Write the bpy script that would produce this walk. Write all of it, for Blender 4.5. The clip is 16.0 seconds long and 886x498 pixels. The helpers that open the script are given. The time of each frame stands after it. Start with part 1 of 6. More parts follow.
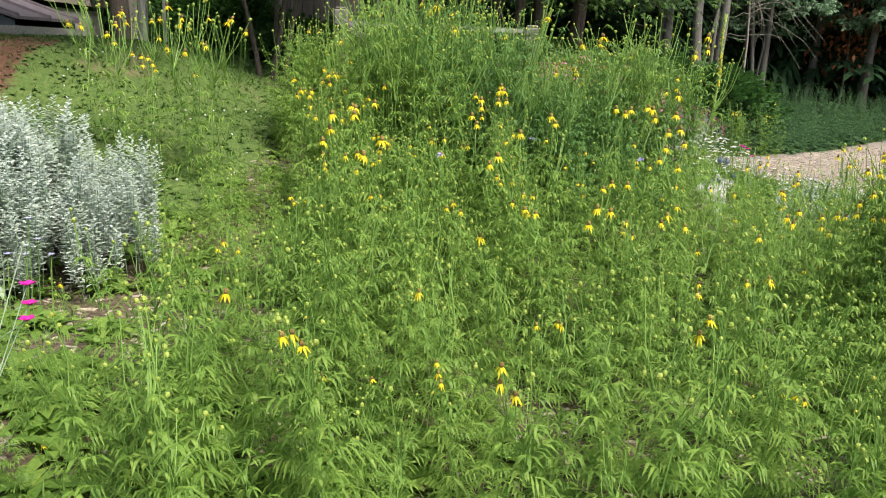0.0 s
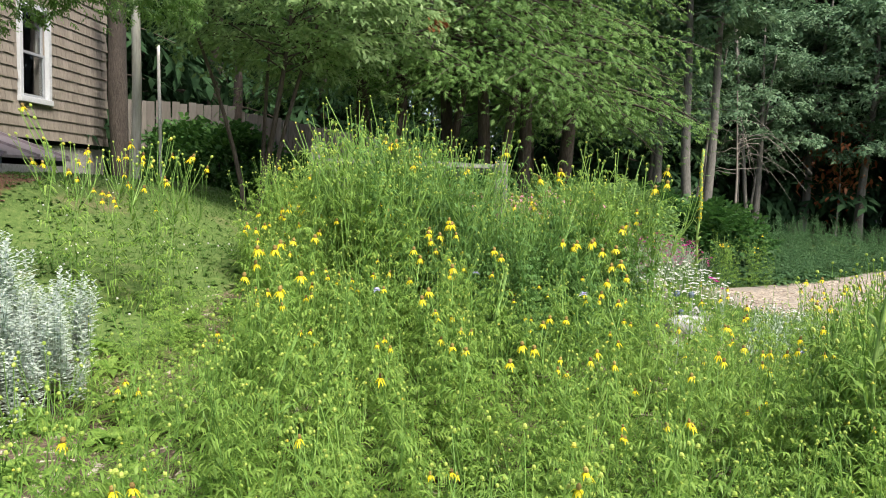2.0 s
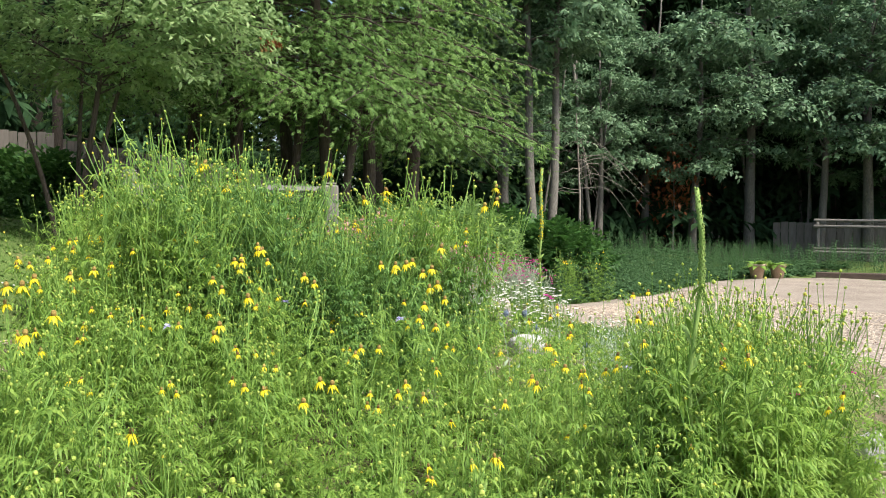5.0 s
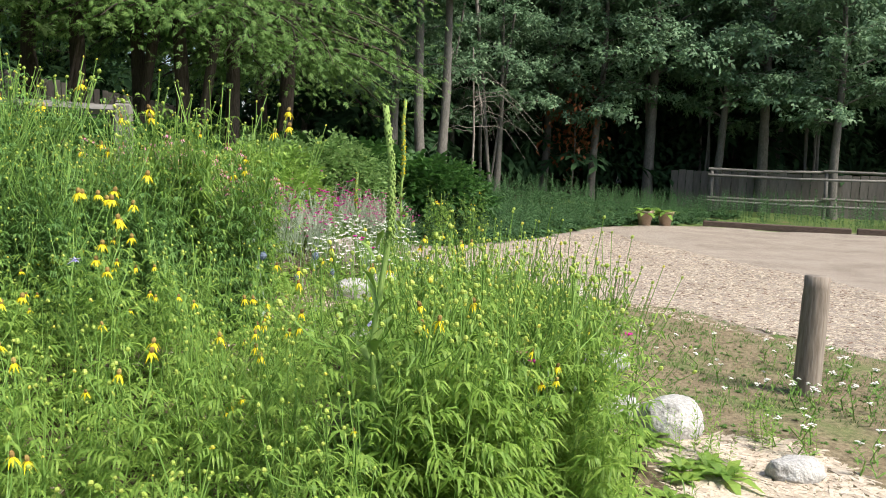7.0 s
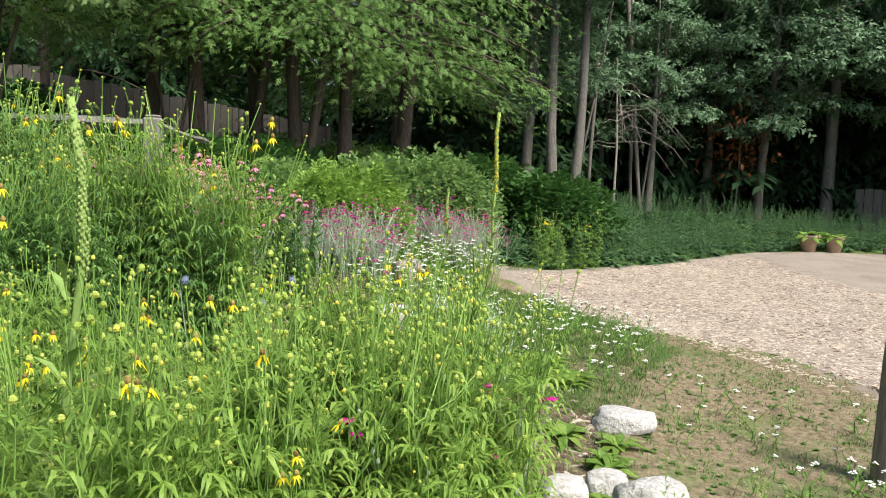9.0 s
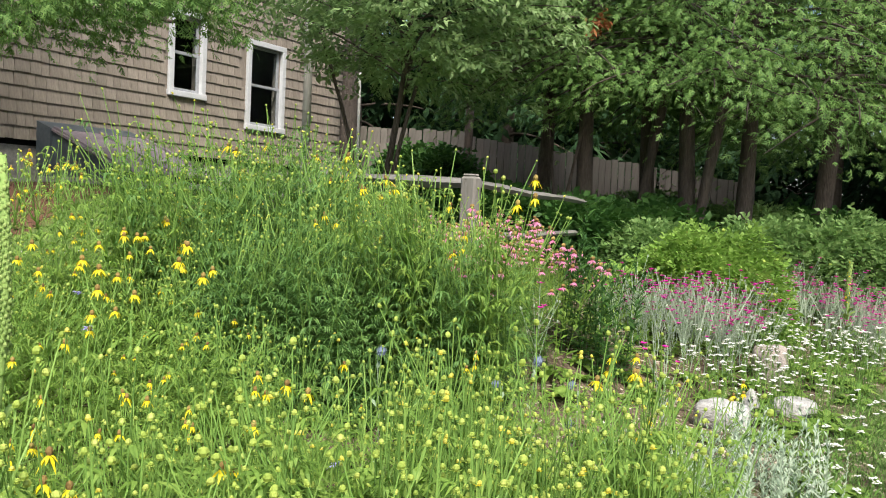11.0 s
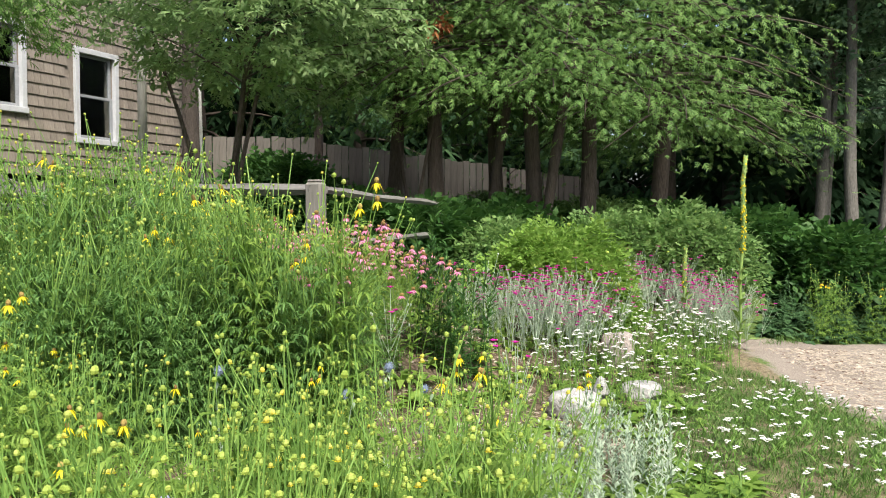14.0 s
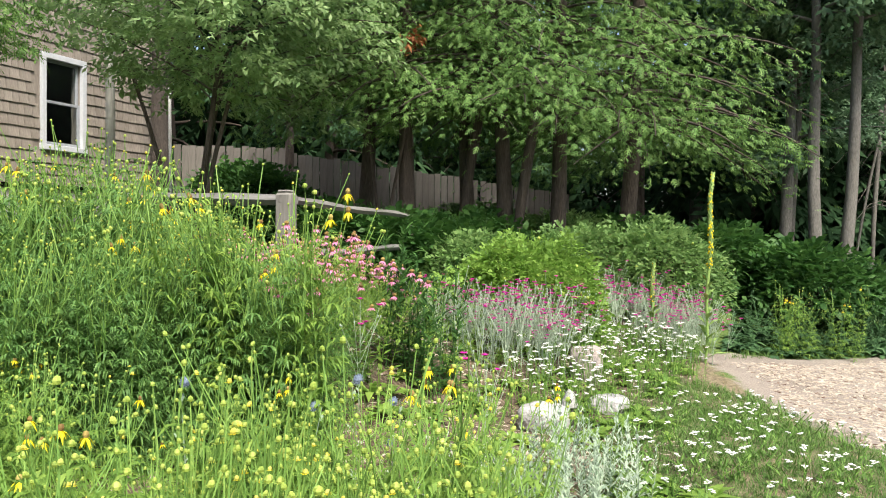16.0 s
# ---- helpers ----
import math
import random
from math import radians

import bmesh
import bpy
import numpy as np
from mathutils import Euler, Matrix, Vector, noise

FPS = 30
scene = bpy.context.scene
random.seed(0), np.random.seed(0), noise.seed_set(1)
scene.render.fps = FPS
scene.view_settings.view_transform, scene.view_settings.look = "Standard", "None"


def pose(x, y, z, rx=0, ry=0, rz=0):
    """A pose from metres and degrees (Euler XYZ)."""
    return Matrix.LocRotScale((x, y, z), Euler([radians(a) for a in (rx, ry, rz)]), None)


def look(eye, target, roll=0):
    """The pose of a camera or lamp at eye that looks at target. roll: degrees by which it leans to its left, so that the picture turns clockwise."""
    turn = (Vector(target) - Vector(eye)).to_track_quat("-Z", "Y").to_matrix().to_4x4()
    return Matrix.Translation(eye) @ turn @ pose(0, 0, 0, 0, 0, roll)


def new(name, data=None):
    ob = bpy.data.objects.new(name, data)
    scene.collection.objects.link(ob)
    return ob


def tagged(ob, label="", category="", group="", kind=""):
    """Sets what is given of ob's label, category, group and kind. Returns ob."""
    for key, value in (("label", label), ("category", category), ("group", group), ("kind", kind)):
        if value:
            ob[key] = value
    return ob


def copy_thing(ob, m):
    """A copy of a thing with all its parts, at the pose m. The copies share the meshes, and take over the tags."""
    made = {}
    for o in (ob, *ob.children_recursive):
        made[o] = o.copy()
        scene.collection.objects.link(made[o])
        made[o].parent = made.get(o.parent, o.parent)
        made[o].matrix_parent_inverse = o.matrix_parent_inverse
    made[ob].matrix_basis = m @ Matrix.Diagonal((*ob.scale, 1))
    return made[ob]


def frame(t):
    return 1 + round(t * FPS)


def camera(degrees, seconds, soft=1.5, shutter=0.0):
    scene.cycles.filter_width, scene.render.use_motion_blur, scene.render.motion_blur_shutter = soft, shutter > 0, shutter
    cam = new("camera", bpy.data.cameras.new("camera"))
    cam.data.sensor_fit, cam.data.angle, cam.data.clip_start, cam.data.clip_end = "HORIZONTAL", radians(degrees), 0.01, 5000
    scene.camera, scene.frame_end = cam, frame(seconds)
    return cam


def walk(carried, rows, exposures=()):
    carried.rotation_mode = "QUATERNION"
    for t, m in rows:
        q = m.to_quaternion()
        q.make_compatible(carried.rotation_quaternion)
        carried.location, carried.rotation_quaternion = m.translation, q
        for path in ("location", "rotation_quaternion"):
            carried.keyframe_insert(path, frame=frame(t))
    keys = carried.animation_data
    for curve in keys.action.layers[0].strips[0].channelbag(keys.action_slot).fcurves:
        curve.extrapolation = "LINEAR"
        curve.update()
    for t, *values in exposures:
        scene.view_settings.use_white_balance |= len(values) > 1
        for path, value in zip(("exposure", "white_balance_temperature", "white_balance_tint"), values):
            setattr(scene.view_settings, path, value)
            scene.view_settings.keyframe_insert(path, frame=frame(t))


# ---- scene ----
cam = camera(58.4, 16.0, soft=1.0)
PATH = [
    (0.0, (2.66, 0.85, 1.47), (2.622, 2.79, 0.99), 1.6),
    (0.5, (2.852, 0.861, 1.515), (2.727, 2.829, 1.183), 1.8),
    (1.0, (3.000, 0.925, 1.486), (2.812, 2.903, 1.262), 2.0),
    (1.5, (3.015, 0.960, 1.478), (2.947, 2.947, 1.258), 1.7),
    (2.0, (3.038, 0.970, 1.486), (2.959, 2.963, 1.329), 1.3),
    (2.5, (3.050, 0.975, 1.500), (2.928, 2.966, 1.354), 1.2),
    (3.0, (3.042, 1.030, 1.509), (2.766, 3.007, 1.385), 0.2),
    (3.5, (3.005, 1.075, 1.519), (2.519, 3.015, 1.459), -0.2),
    (4.0, (3.020, 1.075, 1.523), (2.498, 3.004, 1.452), -0.3),
    (4.5, (3.180, 1.090, 1.483), (3.041, 3.083, 1.399), -0.4),
    (5.0, (3.310, 1.290, 1.448), (3.574, 3.271, 1.361), -0.4),
    (5.2, (3.408, 1.380, 1.443), (3.771, 3.344, 1.341), -0.8),
    (7.3, (4.485, 1.836, 1.402), (4.928, 3.772, 1.152), 1.8),
    (7.5, (4.622, 1.890, 1.404), (4.938, 3.848, 1.157), 1.8),
    (8.0, (4.948, 2.034, 1.406), (5.025, 4.019, 1.173), 1.6),
    (8.2, (5.067, 2.089, 1.406), (5.113, 4.075, 1.176), 1.6),
    (10.3, (6.177, 2.940, 1.424), (5.643, 4.863, 1.305), 3.0),
    (10.5, (6.260, 3.070, 1.443), (5.489, 4.913, 1.345), 2.4),
    (11.0, (6.310, 3.247, 1.478), (5.221, 4.921, 1.372), 2.8),
    (11.5, (6.271, 3.293, 1.474), (5.101, 4.912, 1.370), 2.1),
    (12.0, (6.250, 3.309, 1.472), (5.038, 4.897, 1.375), 0.9),
    (12.5, (6.247, 3.320, 1.472), (5.002, 4.882, 1.367), 0.4),
    (13.0, (6.252, 3.328, 1.475), (5.061, 4.931, 1.368), 0.5),
    (13.5, (6.292, 3.363, 1.470), (5.352, 5.126, 1.382), 0.4),
    (14.0, (6.340, 3.379, 1.470), (5.556, 5.217, 1.387), 0.0),
    (14.5, (6.360, 3.390, 1.475), (5.677, 5.268, 1.403), 0.1),
    (15.0, (6.358, 3.381, 1.473), (5.691, 5.266, 1.429), 0.6),
    (15.5, (6.344, 3.373, 1.470), (5.655, 5.250, 1.426), 0.7),
    (16.0, (6.338, 3.380, 1.468), (5.623, 5.246, 1.417), 0.7),
]
walk(cam, [(t, look(e, g, r)) for t, e, g, r in PATH], exposures=[(0.0, 0.63), (1.0, 0.86), (1.5, 0.88), (3.5, 0.92), (5.0, 0.96), (7.5, 0.74), (8.0, 0.76), (10.5, 0.76), (12.5, 0.78), (14.5, 0.84), (16.0, 0.98)])

# ---- sky and sun: bright hazy daylight, soft shadows ----
SUN_EL, SUN_AZ = 52.0, 137.0          # azimuth clockwise from +y: behind and to the right of the walker
world = bpy.data.worlds.new("sky")
scene.world = world
world.use_nodes = True
wn = world.node_tree
sky = wn.nodes.new("ShaderNodeTexSky")
sky.sky_type, sky.sun_disc = "NISHITA", False
sky.sun_elevation, sky.sun_rotation = radians(SUN_EL), radians(SUN_AZ)
sky.air_density, sky.dust_density, sky.ozone_density = 1.0, 3.0, 1.0
wn.links.new(sky.outputs[0], wn.nodes["Background"].inputs[0])
wn.nodes["Background"].inputs[1].default_value = 0.15
sun = new("sun", bpy.data.lights.new("sun", "SUN"))
sun.data.energy, sun.data.angle, sun.data.color = 3.8, radians(16), (1.0, 0.95, 0.84)
_d = Vector((math.sin(radians(SUN_AZ)) * math.cos(radians(SUN_EL)), math.cos(radians(SUN_AZ)) * math.cos(radians(SUN_EL)), math.sin(radians(SUN_EL))))
sun.matrix_world = look(_d * 60, (0, 0, 0))


# ---- materials ----
def ramp(nt, fac, stops):
    r = nt.nodes.new("ShaderNodeValToRGB")
    el = r.color_ramp.elements
    while len(el) < len(stops):
        el.new(0.5)
    for e, (p, c) in zip(el, stops):
        e.position, e.color = p, (*c, 1)
    nt.links.new(fac, r.inputs[0])
    return r.outputs[0]


def noise_tex(nt, scale, detail=4.0, rough=0.6, vec=None):
    n = nt.nodes.new("ShaderNodeTexNoise")
    n.inputs["Scale"].default_value, n.inputs["Detail"].default_value, n.inputs["Roughness"].default_value = scale, detail, rough
    if vec is None:
        vec = nt.nodes.new("ShaderNodeTexCoord").outputs["Object"]
    nt.links.new(vec, n.inputs["Vector"])
    return n.outputs[0]


def mixc(nt, fac, a, b, mode="MIX"):
    m = nt.nodes.new("ShaderNodeMix")
    m.data_type, m.blend_type = "RGBA", mode
    for sock, v in ((m.inputs[0], fac), (m.inputs[6], a), (m.inputs[7], b)):
        if isinstance(v, (int, float)):
            sock.default_value = v
        elif isinstance(v, tuple):
            sock.default_value = (*v, 1)
        else:
            nt.links.new(v, sock)
    return m.outputs[2]


def bump(nt, bsdf, height, strength, dist):
    b = nt.nodes.new("ShaderNodeBump")
    b.inputs["Strength"].default_value, b.inputs["Distance"].default_value = strength, dist
    nt.links.new(height, b.inputs["Height"])
    nt.links.new(b.outputs[0], bsdf.inputs["Normal"])


def material(name):
    m = bpy.data.materials.new(name)
    m.use_nodes = True
    return m, m.node_tree, m.node_tree.nodes["Principled BSDF"]


def leaf_mat(name, dark, mid, light, transl=0.35, rough=0.55, patch=0.9, spec=0.3):
    """Leaf tissue: colour varies leaf by leaf and in patches; light passes through."""
    m, nt, b = material(name)
    g = nt.nodes.new("ShaderNodeNewGeometry")
    c = ramp(nt, g.outputs["Random Per Island"], [(0.0, dark), (0.5, mid), (1.0, light)])
    c = mixc(nt, ramp(nt, noise_tex(nt, patch, 2), [(0.35, (0, 0, 0)), (0.7, (1, 1, 1))]), c, mixc(nt, 0.45, c, dark))
    c = mixc(nt, 0.25, c, ramp(nt, noise_tex(nt, 60, 2), [(0.3, dark), (0.7, light)]))
    nt.links.new(c, b.inputs["Base Color"])
    b.inputs["Roughness"].default_value = rough
    b.inputs["Specular IOR Level"].default_value = spec
    tr = nt.nodes.new("ShaderNodeBsdfTranslucent")
    nt.links.new(c, tr.inputs[0])
    mx = nt.nodes.new("ShaderNodeMixShader")
    mx.inputs[0].default_value = transl
    nt.links.new(b.outputs[0], mx.inputs[1])
    nt.links.new(tr.outputs[0], mx.inputs[2])
    nt.links.new(mx.outputs[0], nt.nodes["Material Output"].inputs[0])
    return m


def rough_mat(name, stops, scale, rough=0.85, bstr=0.5, bdist=0.01, stretch=(1, 1, 1), fine=8.0, vary=0.0):
    """Bark, wood, stone, concrete: two scales of colour noise, relief to match."""
    m, nt, b = material(name)
    mp = nt.nodes.new("ShaderNodeMapping")
    mp.inputs["Scale"].default_value = stretch
    nt.links.new(nt.nodes.new("ShaderNodeTexCoord").outputs["Object"], mp.inputs[0])
    n1, n2 = noise_tex(nt, scale, 5, 0.65, mp.outputs[0]), noise_tex(nt, scale * fine, 3, 0.6, mp.outputs[0])
    c = ramp(nt, n1, stops)
    c = mixc(nt, 0.5, c, ramp(nt, n2, [(0.3, stops[0][1]), (0.7, stops[-1][1])]))
    if vary:
        oi = nt.nodes.new("ShaderNodeObjectInfo")
        g = nt.nodes.new("ShaderNodeNewGeometry")
        s = nt.nodes.new("ShaderNodeMath")
        s.operation = "FRACT"
        a = nt.nodes.new("ShaderNodeMath")
        nt.links.new(oi.outputs["Random"], a.inputs[0])
        nt.links.new(g.outputs["Random Per Island"], a.inputs[1])
        nt.links.new(a.outputs[0], s.inputs[0])
        c = mixc(nt, vary, c, mixc(nt, 1.0, c, ramp(nt, s.outputs[0], [(0, (0.45, 0.42, 0.4)), (1, (1.0, 1.0, 1.0))]), "MULTIPLY"))
    nt.links.new(c, b.inputs["Base Color"])
    b.inputs["Roughness"].default_value = rough
    add = nt.nodes.new("ShaderNodeMath")
    nt.links.new(n1, add.inputs[0])
    nt.links.new(n2, add.inputs[1])
    bump(nt, b, add.outputs[0], bstr, bdist)
    return m


M_CONE_LEAF = leaf_mat("coneflower_leaf", (0.115, 0.225, 0.038), (0.212, 0.355, 0.062), (0.348, 0.485, 0.102), 0.48)
M_CONE_STEM = leaf_mat("coneflower_stem", (0.12, 0.24, 0.05), (0.18, 0.32, 0.065), (0.26, 0.40, 0.09), 0.15)
M_BUD = leaf_mat("green_bud", (0.22, 0.32, 0.05), (0.33, 0.43, 0.08), (0.45, 0.51, 0.12), 0.15)
M_PETAL = leaf_mat("yellow_petal", (0.74, 0.56, 0.01), (0.82, 0.68, 0.015), (0.86, 0.74, 0.04), 0.3)
M_RIPE = leaf_mat("ripening_head", (0.44, 0.42, 0.06), (0.55, 0.51, 0.08), (0.64, 0.60, 0.14), 0.1)
# thicket leaves: a deeper green, with some of their shading in the colour
M_THICKET_LEAF = leaf_mat("thicket_leaf_part_shaded", (0.065, 0.155, 0.04), (0.125, 0.255, 0.065), (0.22, 0.37, 0.10), 0.42)
M_CONE = leaf_mat("flower_cone", (0.10, 0.05, 0.02), (0.25, 0.16, 0.05), (0.42, 0.34, 0.10), 0.0, 0.9)
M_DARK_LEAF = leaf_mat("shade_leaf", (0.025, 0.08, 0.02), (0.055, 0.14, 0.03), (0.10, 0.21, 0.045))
M_BUSH_LEAF = leaf_mat("bright_shrub_leaf", (0.14, 0.26, 0.045), (0.22, 0.38, 0.065), (0.33, 0.49, 0.11), 0.45)
M_SILVER = leaf_mat("silver_leaf", (0.48, 0.55, 0.48), (0.64, 0.70, 0.63), (0.78, 0.82, 0.76), 0.4, 0.9, 1.5, 0.1)
M_GREY_LEAF = leaf_mat("grey_green_leaf", (0.19, 0.27, 0.16), (0.28, 0.38, 0.24), (0.40, 0.49, 0.34), 0.2, 0.8)
M_PALE = leaf_mat("pale_sage_leaf", (0.30, 0.40, 0.28), (0.42, 0.52, 0.38), (0.56, 0.63, 0.50), 0.3, 0.85, 1.5, 0.1)
M_MAGENTA = leaf_mat("magenta_petal", (0.52, 0.010, 0.24), (0.66, 0.020, 0.36), (0.76, 0.06, 0.46), 0.25)
M_PINK = leaf_mat("pink_petal", (0.55, 0.14, 0.30), (0.68, 0.25, 0.40), (0.75, 0.42, 0.52), 0.3)
M_WHITE = leaf_mat("white_petal", (0.66, 0.66, 0.60), (0.78, 0.78, 0.73), (0.86, 0.86, 0.82), 0.2)
M_LILAC = leaf_mat("lilac_petal", (0.38, 0.36, 0.68), (0.50, 0.48, 0.78), (0.66, 0.60, 0.82), 0.25)
M_THISTLE = leaf_mat("globe_thistle", (0.08, 0.11, 0.16), (0.16, 0.20, 0.28), (0.25, 0.30, 0.38), 0.0, 0.8)
M_MULLEIN = leaf_mat("mullein_leaf", (0.17, 0.29, 0.07), (0.25, 0.38, 0.10), (0.34, 0.46, 0.15), 0.2, 0.8)
M_MULLEIN_BUD = leaf_mat("mullein_bud", (0.15, 0.24, 0.06), (0.22, 0.32, 0.09), (0.31, 0.39, 0.13), 0.1, 0.8)
M_GRASS = leaf_mat("lawn_blade", (0.085, 0.19, 0.035), (0.155, 0.30, 0.055), (0.26, 0.41, 0.095), 0.3, 0.6, 0.6)
M_CLOVER = leaf_mat("clover_leaf", (0.055, 0.125, 0.025), (0.10, 0.205, 0.04), (0.18, 0.30, 0.07), 0.35, 0.6, 0.8)
M_DRYGRASS = leaf_mat("dry_blade", (0.20, 0.17, 0.08), (0.32, 0.27, 0.14), (0.42, 0.36, 0.20), 0.2, 0.7)
M_CEDAR = leaf_mat("cedar_spray", (0.078, 0.172, 0.046), (0.145, 0.275, 0.07), (0.25, 0.39, 0.108), 0.42, 0.6, 0.45)
# dark conifer leaf, taken darker still: the woods' shade is in the colour
M_CEDAR_DARK = leaf_mat("shade_dark_evergreen_spray", (0.02, 0.048, 0.022), (0.035, 0.078, 0.034), (0.06, 0.115, 0.05), 0.25, 0.85, 0.4, 0.05)
M_APPLE = leaf_mat("orchard_leaf", (0.11, 0.21, 0.06), (0.19, 0.33, 0.10), (0.31, 0.45, 0.16), 0.45)
M_ORCHARD = leaf_mat("orchard_tree_leaf", (0.155, 0.265, 0.10), (0.26, 0.39, 0.155), (0.40, 0.515, 0.24), 0.5)
M_FOREST = leaf_mat("maple_leaf", (0.075, 0.15, 0.08), (0.135, 0.24, 0.125), (0.225, 0.335, 0.185), 0.32, 0.6, 0.3)
M_WEED = leaf_mat("wood_edge_leaf", (0.035, 0.085, 0.034), (0.062, 0.145, 0.052), (0.12, 0.22, 0.085), 0.3, 0.6, 0.5)
M_RUST = leaf_mat("dead_leaf", (0.13, 0.04, 0.015), (0.24, 0.08, 0.03), (0.34, 0.14, 0.05), 0.2)
M_BARK = rough_mat("cedar_bark", [(0.3, (0.03, 0.022, 0.017)), (0.55, (0.068, 0.05, 0.039)), (0.75, (0.12, 0.098, 0.08))], 9, 0.9, 0.8, 0.02, (1, 1, 0.15))
# bark below cedar_bark in tone: shade from the cedar overhead is coloured in
M_SHADED_BARK = rough_mat("shade_darkened_bark", [(0.3, (0.022, 0.016, 0.013)), (0.55, (0.055, 0.042, 0.034)), (0.75, (0.10, 0.082, 0.07))], 9, 0.9, 0.8, 0.03, (1, 1, 0.2))
M_POLE = rough_mat("bleached_pole_wood", [(0.3, (0.24, 0.23, 0.21)), (0.5, (0.40, 0.385, 0.355)), (0.72, (0.52, 0.50, 0.465))], 7, 0.9, 0.5, 0.006, (1, 1, 0.12), 6)
M_GREY_BARK = rough_mat("aspen_bark", [(0.3, (0.065, 0.06, 0.052)), (0.55, (0.13, 0.12, 0.105)), (0.75, (0.21, 0.20, 0.18))], 6, 0.9, 0.6, 0.012, (1, 1, 0.3))
M_TWIG = rough_mat("bare_twig", [(0.3, (0.14, 0.12, 0.10)), (0.7, (0.30, 0.27, 0.24))], 15, 0.9, 0.3, 0.004)
M_OLD_WOOD = rough_mat("weathered_wood", [(0.3, (0.10, 0.095, 0.08)), (0.5, (0.18, 0.168, 0.148)), (0.72, (0.27, 0.255, 0.23))], 7, 0.9, 0.5, 0.006, (1, 1, 0.12), 6, 0.3)
M_RAIL_WOOD = rough_mat("weathered_rail", [(0.3, (0.09, 0.085, 0.075)), (0.5, (0.155, 0.148, 0.135)), (0.72, (0.23, 0.22, 0.205))], 7, 0.9, 0.5, 0.006, (0.12, 1, 1), 6, 0.3)
M_BROWN_POST = rough_mat("brown_post_wood", [(0.3, (0.11, 0.085, 0.065)), (0.5, (0.20, 0.165, 0.135)), (0.72, (0.30, 0.26, 0.22))], 9, 0.9, 0.6, 0.006, (1, 1, 0.1))
# weathered grey, lowered further: tree shade on the fence is put into the colour
M_FENCE = rough_mat("fence_board", [(0.3, (0.09, 0.08, 0.07)), (0.5, (0.155, 0.14, 0.125)), (0.72, (0.23, 0.21, 0.19))], 5, 0.9, 0.4, 0.005, (1, 1, 0.12), 6, 0.5)
M_SHINGLE = rough_mat("tan_shingle", [(0.3, (0.165, 0.14, 0.116)), (0.5, (0.24, 0.205, 0.172)), (0.72, (0.315, 0.275, 0.234))], 5, 0.85, 0.35, 0.004, (1, 1, 0.2), 8, 0.4)
M_TRIM = rough_mat("white_trim_paint", [(0.3, (0.42, 0.43, 0.455)), (0.5, (0.48, 0.49, 0.515)), (0.72, (0.53, 0.54, 0.56))], 4, 0.55, 0.1, 0.002)
M_CORNER = rough_mat("grey_trim_paint", [(0.3, (0.36, 0.35, 0.34)), (0.5, (0.46, 0.45, 0.44)), (0.72, (0.54, 0.53, 0.52))], 4, 0.6, 0.15, 0.002)
M_SASH = rough_mat("dark_sash_paint", [(0.3, (0.20, 0.21, 0.23)), (0.5, (0.27, 0.28, 0.30)), (0.72, (0.34, 0.35, 0.37))], 4, 0.5, 0.1, 0.002)
M_CONCRETE = rough_mat("old_concrete", [(0.3, (0.16, 0.155, 0.145)), (0.5, (0.26, 0.25, 0.235)), (0.72, (0.36, 0.35, 0.33))], 4, 0.9, 0.5, 0.008)
M_ROOF = rough_mat("roof_shingle", [(0.3, (0.05, 0.05, 0.05)), (0.5, (0.09, 0.09, 0.09)), (0.72, (0.14, 0.135, 0.13))], 6, 0.9, 0.5, 0.01)
M_STEEL = rough_mat("slate_painted_steel", [(0.3, (0.035, 0.048, 0.06)), (0.5, (0.055, 0.07, 0.085)), (0.72, (0.085, 0.10, 0.115))], 3, 0.45, 0.1, 0.002)
M_STEEL_TOP = rough_mat("faded_mauve_steel", [(0.3, (0.12, 0.095, 0.115)), (0.5, (0.17, 0.14, 0.165)), (0.72, (0.23, 0.20, 0.22))], 3, 0.5, 0.1, 0.002)
M_ROCK = rough_mat("pale_granite", [(0.3, (0.19, 0.185, 0.175)), (0.5, (0.38, 0.37, 0.355)), (0.72, (0.56, 0.55, 0.53))], 7, 0.85, 0.7, 0.015)
M_ROCK_TAN = rough_mat("tan_granite", [(0.3, (0.17, 0.145, 0.125)), (0.5, (0.30, 0.255, 0.225)), (0.72, (0.43, 0.38, 0.34))], 8, 0.85, 0.7, 0.015)
M_TIMBER = rough_mat("dark_landscape_timber", [(0.3, (0.035, 0.024, 0.018)), (0.5, (0.07, 0.048, 0.036)), (0.72, (0.12, 0.085, 0.065))], 8, 0.9, 0.6, 0.008, (0.15, 1, 1))
M_TERRA = rough_mat("terracotta", [(0.3, (0.34, 0.24, 0.17)), (0.5, (0.46, 0.34, 0.26)), (0.72, (0.56, 0.44, 0.35))], 6, 0.85, 0.3, 0.004)
M_CHIP = rough_mat("wood_chip", [(0.3, (0.34, 0.275, 0.205)), (0.5, (0.50, 0.425, 0.335)), (0.72, (0.64, 0.565, 0.47))], 12, 0.9, 0.3, 0.003, (1, 1, 1), 5, 0.6)
M_MULCH = rough_mat("red_bark_mulch", [(0.3, (0.07, 0.032, 0.02)), (0.5, (0.145, 0.075, 0.048)), (0.72, (0.24, 0.14, 0.095))], 12, 0.9, 0.3, 0.003, (1, 1, 1), 5, 0.6)
# near-black colour stands in for lack of light inside rooms and holes
M_INNER_DARK = rough_mat("painted_inner_dark", [(0.3, (0.015, 0.015, 0.017)), (0.7, (0.03, 0.03, 0.032))], 2, 0.9, 0.1, 0.002)

# the grey tint of the glass helps the panes read dark
M_GLASS, _nt, _b = material("window_glass")
